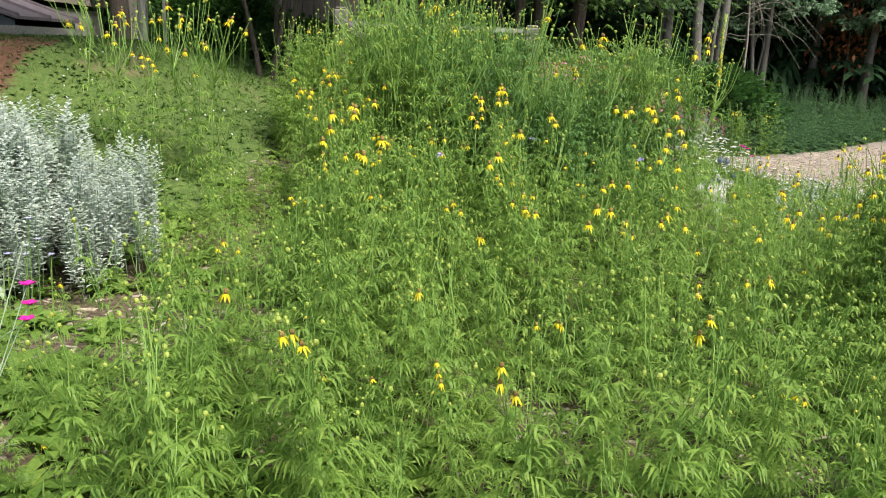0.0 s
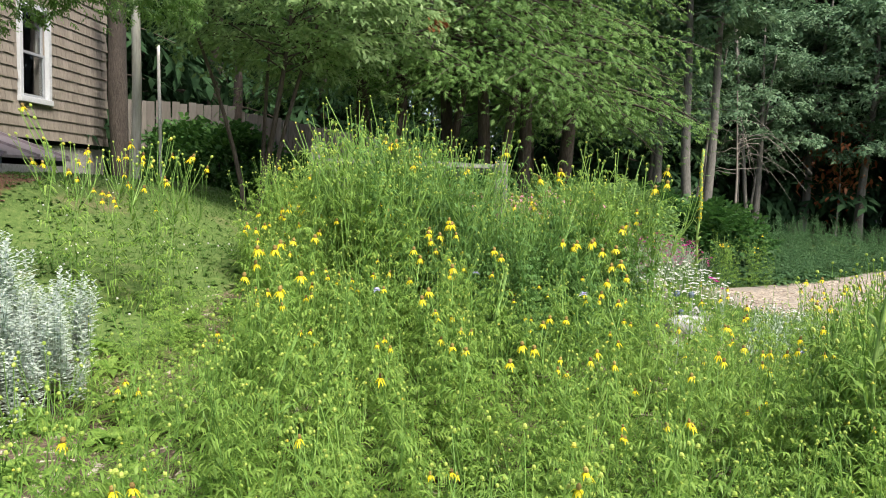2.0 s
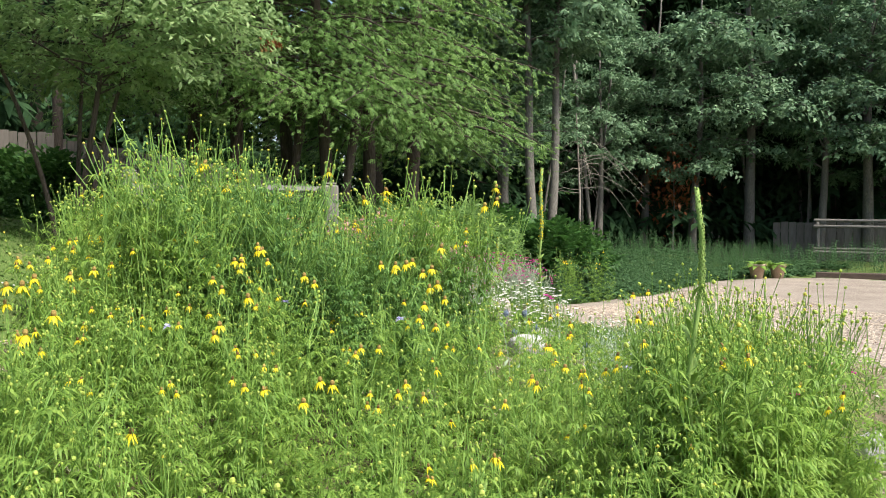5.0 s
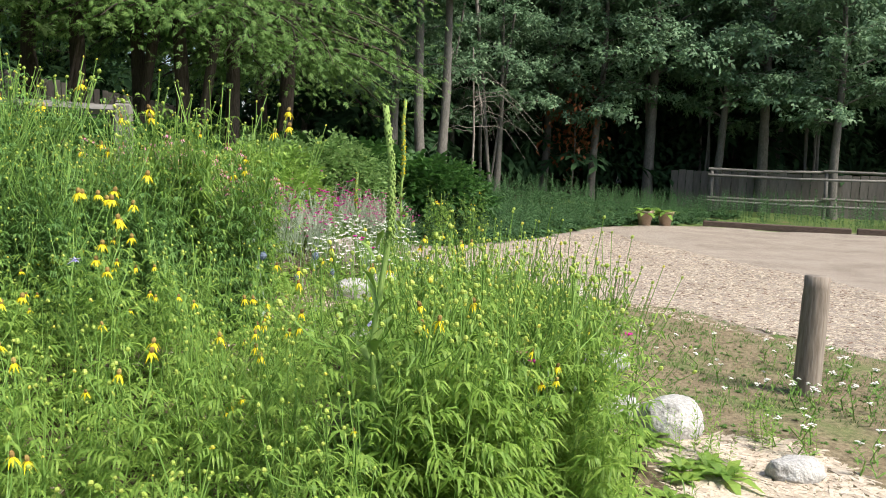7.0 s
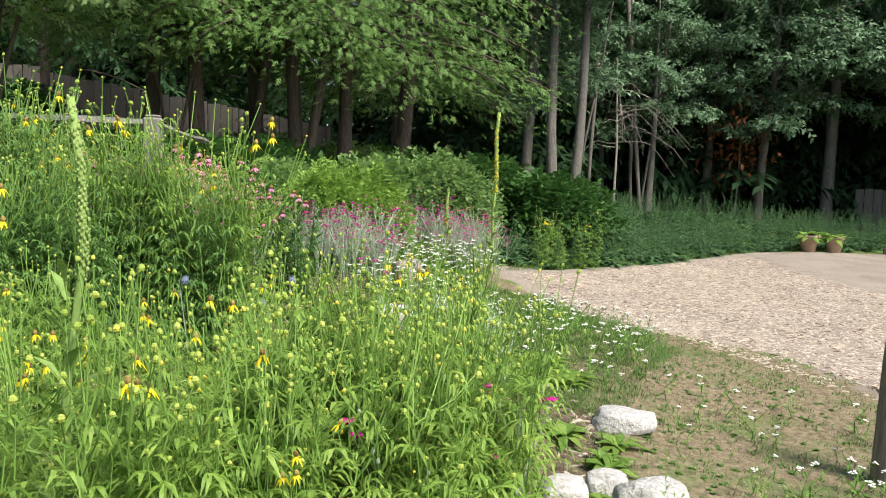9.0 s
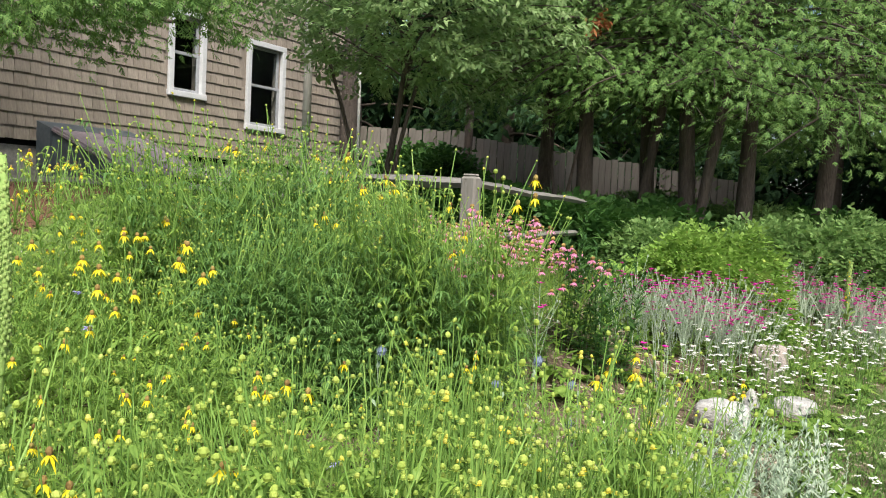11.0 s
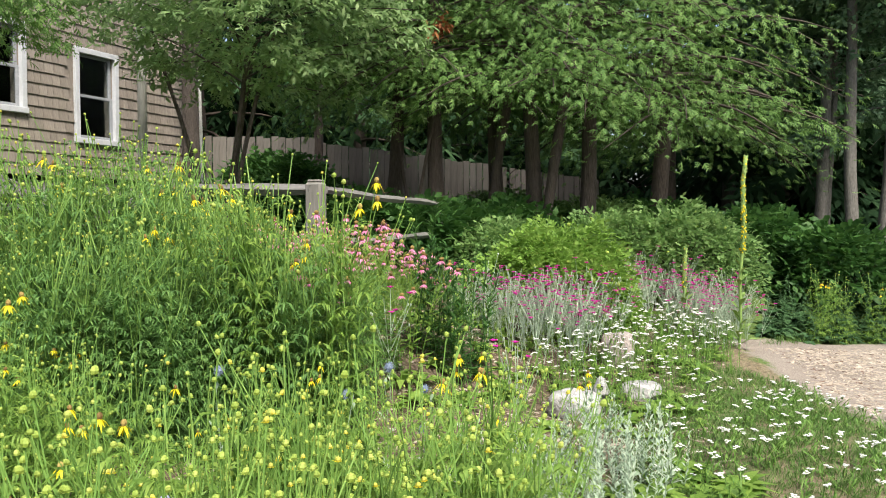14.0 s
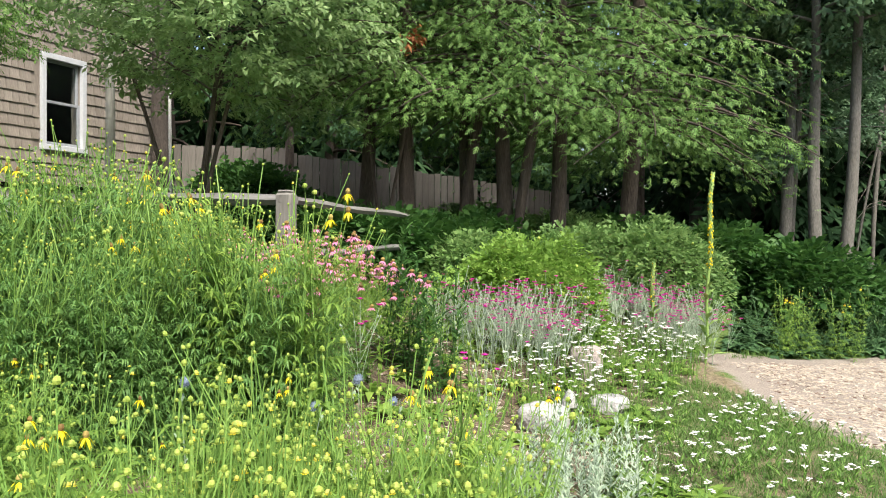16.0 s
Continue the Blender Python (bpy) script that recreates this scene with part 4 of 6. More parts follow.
_n = 5200
_t = RNG.random(_n) ** 0.8
_o = RNG.normal(0, 0.55, _n)
_bz = 3.08 + 0.12 * np.sin(_t * 9) + 0.10 * np.sin(_t * 23 + 4 * _o) + np.abs(RNG.normal(0, 0.55, _n)) - 0.10 * np.abs(_o)
_bp = np.stack([-3.3 + 3.7 * _t - 0.5 * _o, 6.3 + 2.2 * _t + 0.85 * _o, _bz], -1)
v, f, m = along(CEDAR_SPRAYS, _bp, 0.5 + RNG.normal(0, 1.1, _n), RNG.normal(-0.5, 0.35, _n), RNG.uniform(0.7, 1.25, _n))
bough = thing("cedar_bough", (-3.0, 6.3, 3.0), "long green cedar bough hanging before the house", "bough")
part("foliage", mesh_from("foliage", v - np.array((-3.0, 6.3, 3.0)), f, [M_CEDAR], m), None, bough)
for dy, dz in ((0.0, 0.45), (0.9, 0.6), (-0.7, 0.7)):
    b = Build()
    t = np.linspace(0, 1, 8)
    b.stem(np.stack([3.5 * t, (2.0 + dy) * t, dz + 0.10 * np.sin(t * 7 + dy)], -1), 0.045, 0.008, 0, 5)
    part("branch", b.mesh("branch", [M_BARK], True), None, bough)

# orchard tree by the fence: several stems, fine leaves
APPLE = tree_data(5.2, 0.042, 1.75, 2.35, 72, 5600, APPLE_TWIGS, [M_ORCHARD], "round", (0.7, -0.2), M_BARK, 6, 0.2, (0.8, 1.5))
apple = plant_tree("orchard_tree", APPLE, 0.30, 10.9, "multi-stemmed small orchard tree with fine grey-green leaves", "tree", "", 0.4)
b = Build()
for dx, dy, l in ((-0.15, 0.1, (-0.7, 0.1)), (0.12, -0.05, (0.6, -0.2)), (0.05, 0.15, (0.2, 0.6))):
    t = np.linspace(0, 1, 7)
    b.stem(np.stack([dx + l[0] * t ** 1.5, dy + l[1] * t ** 1.5, -0.1 + 2.6 * t], -1), 0.036, 0.018, 0, 6)
part("side_stem", b.mesh("side_stem", [M_BARK], True), None, apple)
pole("old_trunk", -3.02, 14.3, 3.6, 0.15, M_SHADED_BARK, "thick knotted old trunk standing at the house corner", "trunk", (-0.1, 0.1), 12)

# the woods: pale trunks in front, dark evergreens close behind
MAPLES = [tree_data(9.5, 0.15, 2.8, 2.7, 24, 2100, MAPLE_TWIGS, [M_FOREST], "round", l, M_GREY_BARK, 8, 0.25, (0.8, 1.4)) for l in ((0.25, 0.1), (0.8, 0.2), (-0.4, 0.2))]
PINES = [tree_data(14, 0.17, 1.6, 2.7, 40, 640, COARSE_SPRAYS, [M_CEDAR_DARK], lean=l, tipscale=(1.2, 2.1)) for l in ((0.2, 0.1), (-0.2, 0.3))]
MAPLE_HIGH = tree_data(12.0, 0.115, 4.6, 2.4, 28, 2200, MAPLE_TWIGS, [M_FOREST], "round", (0.5, 0.1), M_GREY_BARK, 8, 0.25, (0.9, 1.6))
for x, y, r in ((7.45, 17.6, 2.9), (7.80, 17.7, 0.1), (7.0, 18.4, 1.5)):
    plant_tree("woodland_tree", MAPLE_HIGH, x, y, "pale grey-trunked tree in a pair at the woods edge", "tree", "woodland trees", r, 0.9)
for k, (x, y, s, r) in enumerate(((10.3, 21.8, 0.62, 0.9), (9.3, 22.5, 0.6, 2.0), (15.0, 22.5, 1.05, 1.1), (17.6, 21.2, 1.0, 4.2), (12.0, 23.2, 0.75, 5.0), (7.1, 19.5, 0.7, 2.2), (11.2, 24.0, 0.8, 0.0), (21.5, 20.5, 1.0, 0.5), (13.2, 22.4, 0.8, 2.4), (18.9, 19.8, 0.85, 1.7), (16.4, 21.4, 0.8, 0.4), (20.0, 24.0, 1.05, 3.1))):
    plant_tree("woodland_tree", MAPLES[k % 3], x, y, "tall pale grey-trunked woodland tree with grey-green leaves", "tree", "woodland trees", r, s)
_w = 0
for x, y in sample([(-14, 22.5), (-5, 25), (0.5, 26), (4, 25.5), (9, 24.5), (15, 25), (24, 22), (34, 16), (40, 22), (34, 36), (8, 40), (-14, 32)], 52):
    plant_tree("evergreen_tree", PINES[_w % 2], x, y, "evergreen of the surrounding woods, its leaves coloured dark for woodland shade", "tree", "woodland evergreens", RNG.uniform(0, 6.28), RNG.uniform(0.85, 1.2))
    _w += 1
# those beside and behind the walk are unseen, added to shut out horizon sky
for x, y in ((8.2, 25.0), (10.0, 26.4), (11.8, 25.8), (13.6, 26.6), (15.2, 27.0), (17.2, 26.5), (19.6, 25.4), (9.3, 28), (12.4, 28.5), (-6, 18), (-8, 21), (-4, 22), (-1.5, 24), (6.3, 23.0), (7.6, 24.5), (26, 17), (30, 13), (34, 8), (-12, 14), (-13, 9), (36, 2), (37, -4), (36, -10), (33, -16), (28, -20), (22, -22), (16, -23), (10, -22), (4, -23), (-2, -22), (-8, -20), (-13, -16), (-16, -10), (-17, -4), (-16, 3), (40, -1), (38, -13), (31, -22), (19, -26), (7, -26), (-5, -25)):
    plant_tree("evergreen_tree", PINES[_w % 2], x, y, "evergreen of the surrounding woods, its leaves coloured dark for woodland shade", "tree", "woodland evergreens", RNG.uniform(0, 6.28), RNG.uniform(0.9, 1.15))
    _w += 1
# thin stems standing in the shade of the woods
for x, y in sample([(7.5, 19.5), (10, 20.8), (14, 22.0), (18, 21.0), (21, 19.5), (20, 24), (10, 24.5)], 15):
    pole("bare_sapling", x, y, RNG.uniform(3.5, 5.5), RNG.uniform(0.025, 0.05), M_GREY_BARK, "thin bare grey sapling stem in the shaded woods", "sapling", (RNG.normal(0, 0.35), RNG.normal(0, 0.2)), 6, "woodland saplings")
# bare branches, rusty sapling
dead = thing("dead_sapling", (8.9, 19.2, float(ground_at(8.9, 19.2))), "bare dead sapling with pale crooked twigs", "dead tree")
b = Build()
b.stem([(0, 0, -0.1), (0.02, 0, 1.5), (-0.05, 0.05, 3.4)], 0.035, 0.015, 0, 6)
part("trunk", b.mesh("trunk", [M_TWIG], True), None, dead)
for k in range(26):
    a, z = RNG.uniform(0, 6.28), RNG.uniform(1.5, 3.1)
    L = RNG.uniform(0.7, 1.6)
    t = np.linspace(0, 1, 6)
    b = Build()
    b.stem(np.stack([math.cos(a) * L * t, math.sin(a) * L * t, z + 0.5 * L * t - 1.0 * L * t ** 2 + 0.05 * np.sin(9 * t + k)], -1), 0.008, 0.003, 0, 4)
    part("twig", b.mesh("twig", [M_TWIG], True), None, dead)
rusty = thing("rusty_sapling", (12.6, 22.4, float(ground_at(12.6, 22.4))), "small dead sapling with rust-brown leaves", "sapling")
b = Build()
for k in range(420):
    b.leaf(np.array([0, 0, 2.0]) + RNG.normal(0, 1, 3) * (0.45, 0.4, 0.55), RNG.normal(0, 1, 3), 0.18, 0.09, 0, 0.6)
part("crown", b.mesh("crown", [M_RUST]), None, rusty)
b = Build()
b.stem([(0, 0, -0.1), (0.05, 0, 1.4), (0, 0, 2.8)], 0.03, 0.01, 0, 5)
part("trunk", b.mesh("trunk", [M_TWIG]), None, rusty)
b = Build()
for k in range(60):
    p = np.array([2.45, 12.45, 3.80]) + RNG.normal(0, 1, 3) * (0.07, 0.07, 0.07)
    b.leaf(p, RNG.normal(0, 1, 3), 0.11, 0.05, 0, 0.6)
tagged(new("dead_spray", b.mesh("dead_spray", [M_RUST])), "rust-brown dead spray on a cedar bough", "dead spray")


# ---- shrubs ----
def shrub(name, x, y, rx, ry, h, tmpl, mat, n, label, scale=(0.8, 1.3), group="", blossom=None):
    """A mound of stems carrying leafy tips over an uneven dome."""
    z = float(ground_at(x, y))
    t = thing(name, (x, y, z), label, "shrub", group)
    b = Build()
    for k in range(26):
        a, q = RNG.uniform(0, 6.28), RNG.random() ** 0.6
        b.stem([(0.05 * math.cos(a), 0.05 * math.sin(a), -0.05), (rx * q * 0.5 * math.cos(a), ry * q * 0.5 * math.sin(a), h * 0.5), (rx * q * 0.85 * math.cos(a), ry * q * 0.85 * math.sin(a), h * 0.85 * math.sqrt(max(0.1, 1 - q * q * 0.7)))], 0.012, 0.004, 0, 3)
    part("stem", b.mesh("stem", [M_BARK]), None, t)
    a, u = RNG.uniform(0, 2 * np.pi, n), RNG.random(n) ** 0.75
    e = np.arcsin(u)
    r = (0.72 + 0.28 * RNG.random(n) ** 0.5) * (1 + 0.13 * np.sin(3 * a + x) * np.cos(4 * e + y) + 0.07 * np.sin(9 * a) * np.sin(7 * e))
    p = np.stack([np.cos(a) * np.cos(e) * rx * r, np.sin(a) * np.cos(e) * ry * r, u * h * r], -1)
    v, f, m = along(tmpl, p, a + RNG.normal(0, 0.5, n), e * 0.8 - 0.1 + RNG.normal(0, 0.3, n), RNG.uniform(*scale, n))
    part("foliage", mesh_from("foliage", v, f, [mat], m), None, t)
    if blossom:
        b = Build()
        for k in range(blossom[0]):
            q = p[RNG.integers(n)] * 1.06
            if q[2] > 0.45 * h:
                b.ball(q, 0.018, 0)
        part("blossom", b.mesh("blossom", [blossom[1]]), None, t)
    return t


SHRUB_TWIGS = [leafy_template(0.13, 5, 0.034) for _ in range(4)]
BIG_TWIGS = [leafy_template(0.20, 5, 0.06, spread=0.7) for _ in range(4)]
shrub("round_shrub", 4.25, 11.15, 0.88, 0.78, 0.92, SHRUB_TWIGS, M_BUSH_LEAF, 3200, "rounded bright yellow-green flowering shrub", (0.7, 1.2), "", (160, M_BUD))
for x, y, rx, ry, h in ((5.2, 13.4, 0.9, 0.7, 1.0), (4.4, 13.1, 0.8, 0.6, 0.75), (3.3, 12.4, 0.8, 0.6, 0.6), (3.6, 15.3, 1.2, 0.6, 0.7), (2.4, 15.0, 1.0, 0.6, 0.7)):
    shrub("leafy_shrub", x, y, rx, ry, h, SHRUB_TWIGS, M_APPLE, 1900, "mid-green leafy shrub below the cedars", (0.8, 1.4), "bright shrubs", (60, M_BUD))
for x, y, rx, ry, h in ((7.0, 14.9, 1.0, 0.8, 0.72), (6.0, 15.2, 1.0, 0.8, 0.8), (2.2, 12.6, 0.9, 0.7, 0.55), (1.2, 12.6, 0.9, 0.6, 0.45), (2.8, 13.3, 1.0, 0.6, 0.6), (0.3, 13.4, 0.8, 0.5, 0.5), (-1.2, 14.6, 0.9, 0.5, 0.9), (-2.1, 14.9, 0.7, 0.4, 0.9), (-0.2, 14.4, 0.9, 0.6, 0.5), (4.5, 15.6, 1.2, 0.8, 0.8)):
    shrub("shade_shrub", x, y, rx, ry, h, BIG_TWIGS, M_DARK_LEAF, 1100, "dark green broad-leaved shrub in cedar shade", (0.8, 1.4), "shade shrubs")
for x, y in ((-2.5, 7.3), (-3.3, 7.4), (-2.0, 6.9)):
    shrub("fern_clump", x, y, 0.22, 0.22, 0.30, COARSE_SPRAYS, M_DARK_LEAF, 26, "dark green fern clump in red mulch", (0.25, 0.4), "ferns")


# ---- meadow plants ----
def coneflower(h, heads, flowers, leafy=20, rich=7, upto=0.82, big=0.74, head=1.0):
    """Grey-headed coneflower: ribbed stem, cut leaves along it, bud heads and drooping yellow rays above."""
    b = Build()
    b.stem([(0, 0, 0), (RNG.normal(0, 0.03), RNG.normal(0, 0.03), h * 0.4), (RNG.normal(0, 0.05), RNG.normal(0, 0.05), h * 0.72)], 0.0032, 0.0022, 1)
    top = np.array(b.v[0][-1])
    for k in range(leafy):
        u = (k + 0.5) / leafy * upto
        a = k * 2.4 + RNG.uniform(-0.3, 0.3)
        L = (0.30 - 0.17 * u) * big * RNG.uniform(0.7, 1.2)
        d = np.array([math.cos(a), math.sin(a), RNG.uniform(0.0, 0.85)])
        d /= np.linalg.norm(d)
        base = np.array([top[0] * u, top[1] * u, u * h + 0.02])
        for j in range(rich if u < 0.65 else 5):
            s = (0, 1, -1, 1, -1, 1, -1)[j]
            q = (1.0, 1.0, 1.0, 0.55, 0.55, 0.2, 0.2)[j]
            st = base + d * L * (0.5 if j == 0 else 0.35 * q + 0.12)
            side = np.array([-d[1], d[0], 0]) * s
            b.leaf(st, d * (1.0 if j == 0 else 0.75) + side * 0.9, L * (0.66 if j == 0 else 0.52), 0.0175 * big * (1.15 if j == 0 else 0.9), 0, 1.1, twist=RNG.uniform(-0.5, 0.5))
    for k in range(heads):
        a = RNG.uniform(0, 6.28)
        zb = h * RNG.uniform(0.55, 0.72)
        tip = np.array([math.cos(a) * RNG.uniform(0.03, 0.13) * h, math.sin(a) * RNG.uniform(0.03, 0.13) * h, h * RNG.uniform(0.82, 1.03)])
        base = top * (zb / max(1e-3, top[2]))
        mid = base * 0.5 + tip * 0.5 + np.array([math.cos(a), math.sin(a), -0.5]) * 0.02
        b.stem([base, mid, tip], 0.0024, 0.0018, 1)
        b.leaf(base, tip - base + np.array([math.cos(a), math.sin(a), 0]) * 0.12, 0.09, 0.014, 0, 0.4)
        if k < flowers:
            b.ball(tip + (0, 0, 0.008), 0.0095, 3, 1.25)
            n = 9
            for j in range(n):
                w = j * 6.283 / n + RNG.uniform(-0.2, 0.2)
                b.leaf(tip + (0, 0, 0.002), (math.cos(w), math.sin(w), RNG.uniform(-0.9, -0.1)), RNG.uniform(0.024, 0.040), 0.0095, 4, 1.0)
        else:
            r = RNG.uniform(0.0055, 0.0105) * head
            ripe = RNG.random() < 0.08
            b.ball(tip + (0, 0, r * 0.8), r, 5 if ripe else 2, 1.05, 6)
            for j in range(6):
                w = j * 1.047 + a
                b.leaf(tip, (math.cos(w), math.sin(w), 0.25), r * RNG.uniform(1.5, 2.3), 0.0042, 4 if ripe else 2, 0.15)
    return b.arrays()


CF_MATS = [M_CONE_LEAF, M_CONE_STEM, M_BUD, M_CONE, M_PETAL, M_RIPE]
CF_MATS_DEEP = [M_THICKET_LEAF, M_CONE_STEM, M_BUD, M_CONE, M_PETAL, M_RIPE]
CF_BUD = [coneflower(1.0, int(RNG.integers(3, 6)), 0) for _ in range(6)]
CF_FLO = [coneflower(1.0, 6, int(RNG.integers(1, 4))) for _ in range(6)]
CF_LEAF = [coneflower(0.8, 0, 0, 26, 7, 0.98, 0.76) for _ in range(5)]
CF_FEATHER = [coneflower(0.8, 0, 0, 34, 7, 0.98, 0.56) for _ in range(5)]
CF_TALL = [coneflower(1.0, int(RNG.integers(3, 6)), 0, 28, 7, 0.88, 0.50, 0.72) for _ in range(6)]
CF_AIRY = [coneflower(1.0, 5, 0, 18, 5, 0.80, 0.55, 0.72) for k in range(5)]


CF_BARE = [coneflower(1.0, 7, 1 + k % 2, 9, 5, 0.6, 0.6) for k in range(5)]


def stand(name, poly, n, s0, s1, flower, leafy, label, keep=0.95, jitter=0.25, bloom=None, mats=None, bud=None, leaf=None):
    """A stand of coneflowers with its leafy floor, as one uncountable mass."""
    xy = sample(poly, n, keep, jitter)
    k = int(n * flower)
    j = int(n * leafy)
    for suffix, tm, r, lb in (("_in_bloom", bloom or CF_FLO, rows(xy[:k], s0, s1), label),
                              ("_in_bud", bud or CF_BUD, rows(xy[k:n - j], s0, s1), "grey-headed coneflowers with yellow-green bud heads on thin stems"),
                              ("_foliage", leaf or CF_LEAF, rows(xy[n - j:], s0 * 0.75, s1 * 0.9), "dense cut-leaved green coneflower foliage")):
        if len(r):
            tagged(new(name + suffix, scatter(name, tm, r, mats or CF_MATS)), lb, "wildflowers", kind="stuff")


LBL = "yellow grey-headed coneflowers with drooping petals, in bloom"
stand("near_coneflowers", [(1.7, 2.5), (4.3, 2.7), (4.6, 4.2), (3.3, 4.6), (1.7, 4.3)], 360, 0.50, 0.80, 0.05, 0.38, LBL)
stand("middle_coneflowers", [(1.9, 4.3), (4.4, 4.2), (4.4, 5.5), (3.3, 6.0), (1.9, 5.6)], 320, 0.55, 0.80, 0.15, 0.40, LBL)
stand("slope_coneflowers", [(1.8, 5.6), (3.2, 5.9), (2.5, 7.3), (1.7, 7.4)], 190, 0.55, 0.85, 0.12, 0.40, LBL)
stand("lawn_edge_foliage", [(1.0, 4.8), (1.9, 4.4), (1.9, 5.8), (1.5, 6.6), (1.1, 6.2)], 110, 0.35, 0.6, 0.0, 0.85, LBL, 0.9, 0.15)
stand("crest_coneflowers", [(1.15, 7.3), (1.9, 6.9), (2.4, 7.2), (2.3, 8.4), (1.1, 8.7)], 150, 0.72, 1.02, 0.06, 0.45, LBL, 0.9, 0.1)
stand("post_coneflowers", [(1.2, 8.0), (1.75, 7.7), (2.0, 8.1), (1.8, 8.6), (1.2, 8.6)], 55, 0.75, 0.98, 0.08, 0.5, LBL, 0.9, 0.1)
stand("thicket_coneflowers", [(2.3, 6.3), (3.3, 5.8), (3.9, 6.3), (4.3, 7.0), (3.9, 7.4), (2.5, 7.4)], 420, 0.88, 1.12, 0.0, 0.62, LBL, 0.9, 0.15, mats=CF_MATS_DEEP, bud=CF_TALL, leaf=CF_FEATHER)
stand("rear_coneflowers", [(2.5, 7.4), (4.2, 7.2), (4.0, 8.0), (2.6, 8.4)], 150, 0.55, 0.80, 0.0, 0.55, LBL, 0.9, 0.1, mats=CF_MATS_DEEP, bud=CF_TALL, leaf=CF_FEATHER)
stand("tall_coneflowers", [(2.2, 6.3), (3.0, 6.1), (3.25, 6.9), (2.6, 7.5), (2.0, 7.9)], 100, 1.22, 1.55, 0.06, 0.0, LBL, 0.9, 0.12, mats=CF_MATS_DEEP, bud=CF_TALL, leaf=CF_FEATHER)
stand("west_coneflowers", [(1.9, 5.9), (2.5, 5.7), (2.6, 6.3), (2.0, 6.6)], 36, 1.15, 1.42, 0.05, 0.0, LBL, 0.9, 0.08, bud=CF_TALL)
stand("peak_coneflowers", [(2.15, 6.6), (2.5, 6.6), (2.5, 6.95), (2.15, 6.95)], 9, 1.45, 1.62, 0.1, 0.0, LBL, 0.9, 0.05, bud=CF_TALL)
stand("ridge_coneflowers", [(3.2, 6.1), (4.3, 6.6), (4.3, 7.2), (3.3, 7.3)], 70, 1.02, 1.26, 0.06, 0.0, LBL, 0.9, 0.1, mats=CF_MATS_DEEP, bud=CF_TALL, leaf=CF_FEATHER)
for _x, _y in ((3.88, 6.72), (4.25, 6.85)):
    stand("clumped_coneflowers", [(_x - 0.12, _y - 0.12), (_x + 0.12, _y - 0.12), (_x + 0.12, _y + 0.12), (_x - 0.12, _y + 0.12)], 9, 1.3, 1.5, 0.15, 0.0, LBL, 0.9, 0.02, bud=CF_TALL)
stand("left_tall_coneflowers", [(2.2, 7.9), (2.8, 7.6), (2.8, 8.6), (2.0, 8.7)], 34, 0.85, 1.08, 0.15, 0.2, LBL, 0.9, 0.15)
stand("bedside_coneflowers", [(4.7, 3.9), (5.6, 4.3), (5.8, 5.2), (5.5, 5.7), (4.8, 5.2)], 330, 0.6, 1.02, 0.03, 0.45, LBL, 1.0, 0.1)
stand("airy_coneflowers", [(4.85, 4.15), (5.45, 4.4), (5.7, 5.2), (5.5, 5.8), (4.9, 5.4)], 80, 0.80, 1.06, 1.0, 0.0, "slender coneflowers with small green bud heads", 0.9, 0.1, CF_AIRY)
stand("lower_coneflowers", [(4.4, 5.4), (5.6, 5.8), (5.5, 6.6), (4.5, 6.7)], 85, 0.5, 0.78, 0.05, 0.4, LBL)
stand("lawn_coneflowers", [(0.15, 6.3), (0.9, 6.4), (0.85, 6.8), (0.2, 6.7)], 17, 0.95, 1.22, 1.0, 0.0, LBL, 0.9, 0.05, CF_BARE)
stand("path_coneflowers", [(0.5, 2.6), (1.8, 2.0), (1.9, 3.6), (0.9, 3.7)], 110, 0.26, 0.48, 0.04, 0.6, LBL, 0.7, 0.1)
stand("yard_edge_coneflowers", [(6.7, 12.9), (7.6, 13.2), (7.5, 13.6), (6.7, 13.4)], 16, 0.6, 0.8, 0.3, 0.1, LBL, 0.9, 0.05)


# flowering plants that stand out one by one
def coneflower_plant(h, heads):
    t = thing("coneflower", (0, 0, 0), "yellow grey-headed coneflower with drooping petals on a thin stem", "wildflower", "single coneflowers")
    v, f, m = coneflower(h, 0, 0, 14)
    ns = 12
    part("stem", mesh_from("stem", v, f[:ns], [M_CONE_STEM]), None, t)
    part("foliage", mesh_from("foliage", v, f[ns:], [M_CONE_LEAF]), None, t)
    top = v[8]
    for k in range(heads):
        a = k * 2.2 + RNG.uniform(-0.4, 0.4)
        tip = np.array([math.cos(a) * RNG.uniform(0.04, 0.12), math.sin(a) * RNG.uniform(0.04, 0.12), h * RNG.uniform(0.88, 1.04)])
        b = Build()
        b.stem([top, (top + tip) / 2 + np.array([math.cos(a), math.sin(a), -0.4]) * 0.02, tip], 0.0024, 0.0018, 0)
        stalk = part("flower_stalk", b.mesh("flower_stalk", [M_CONE_STEM]), None, t)
        b = Build()
        b.ball(tip + (0, 0, 0.008), 0.0100, 0, 1.25, 8)
        part("cone", b.mesh("cone", [M_CONE]), None, stalk)
        b = Build()
        for j in range(11):
            w = j * 0.571 + RNG.uniform(-0.15, 0.15)
            b.leaf(tip + (0, 0, 0.002), (math.cos(w), math.sin(w), RNG.uniform(-0.8, -0.05)), RNG.uniform(0.026, 0.038), 0.0105, 0, 1.0)
        part("petals", b.mesh("petals", [M_PETAL]), None, stalk)
    return t


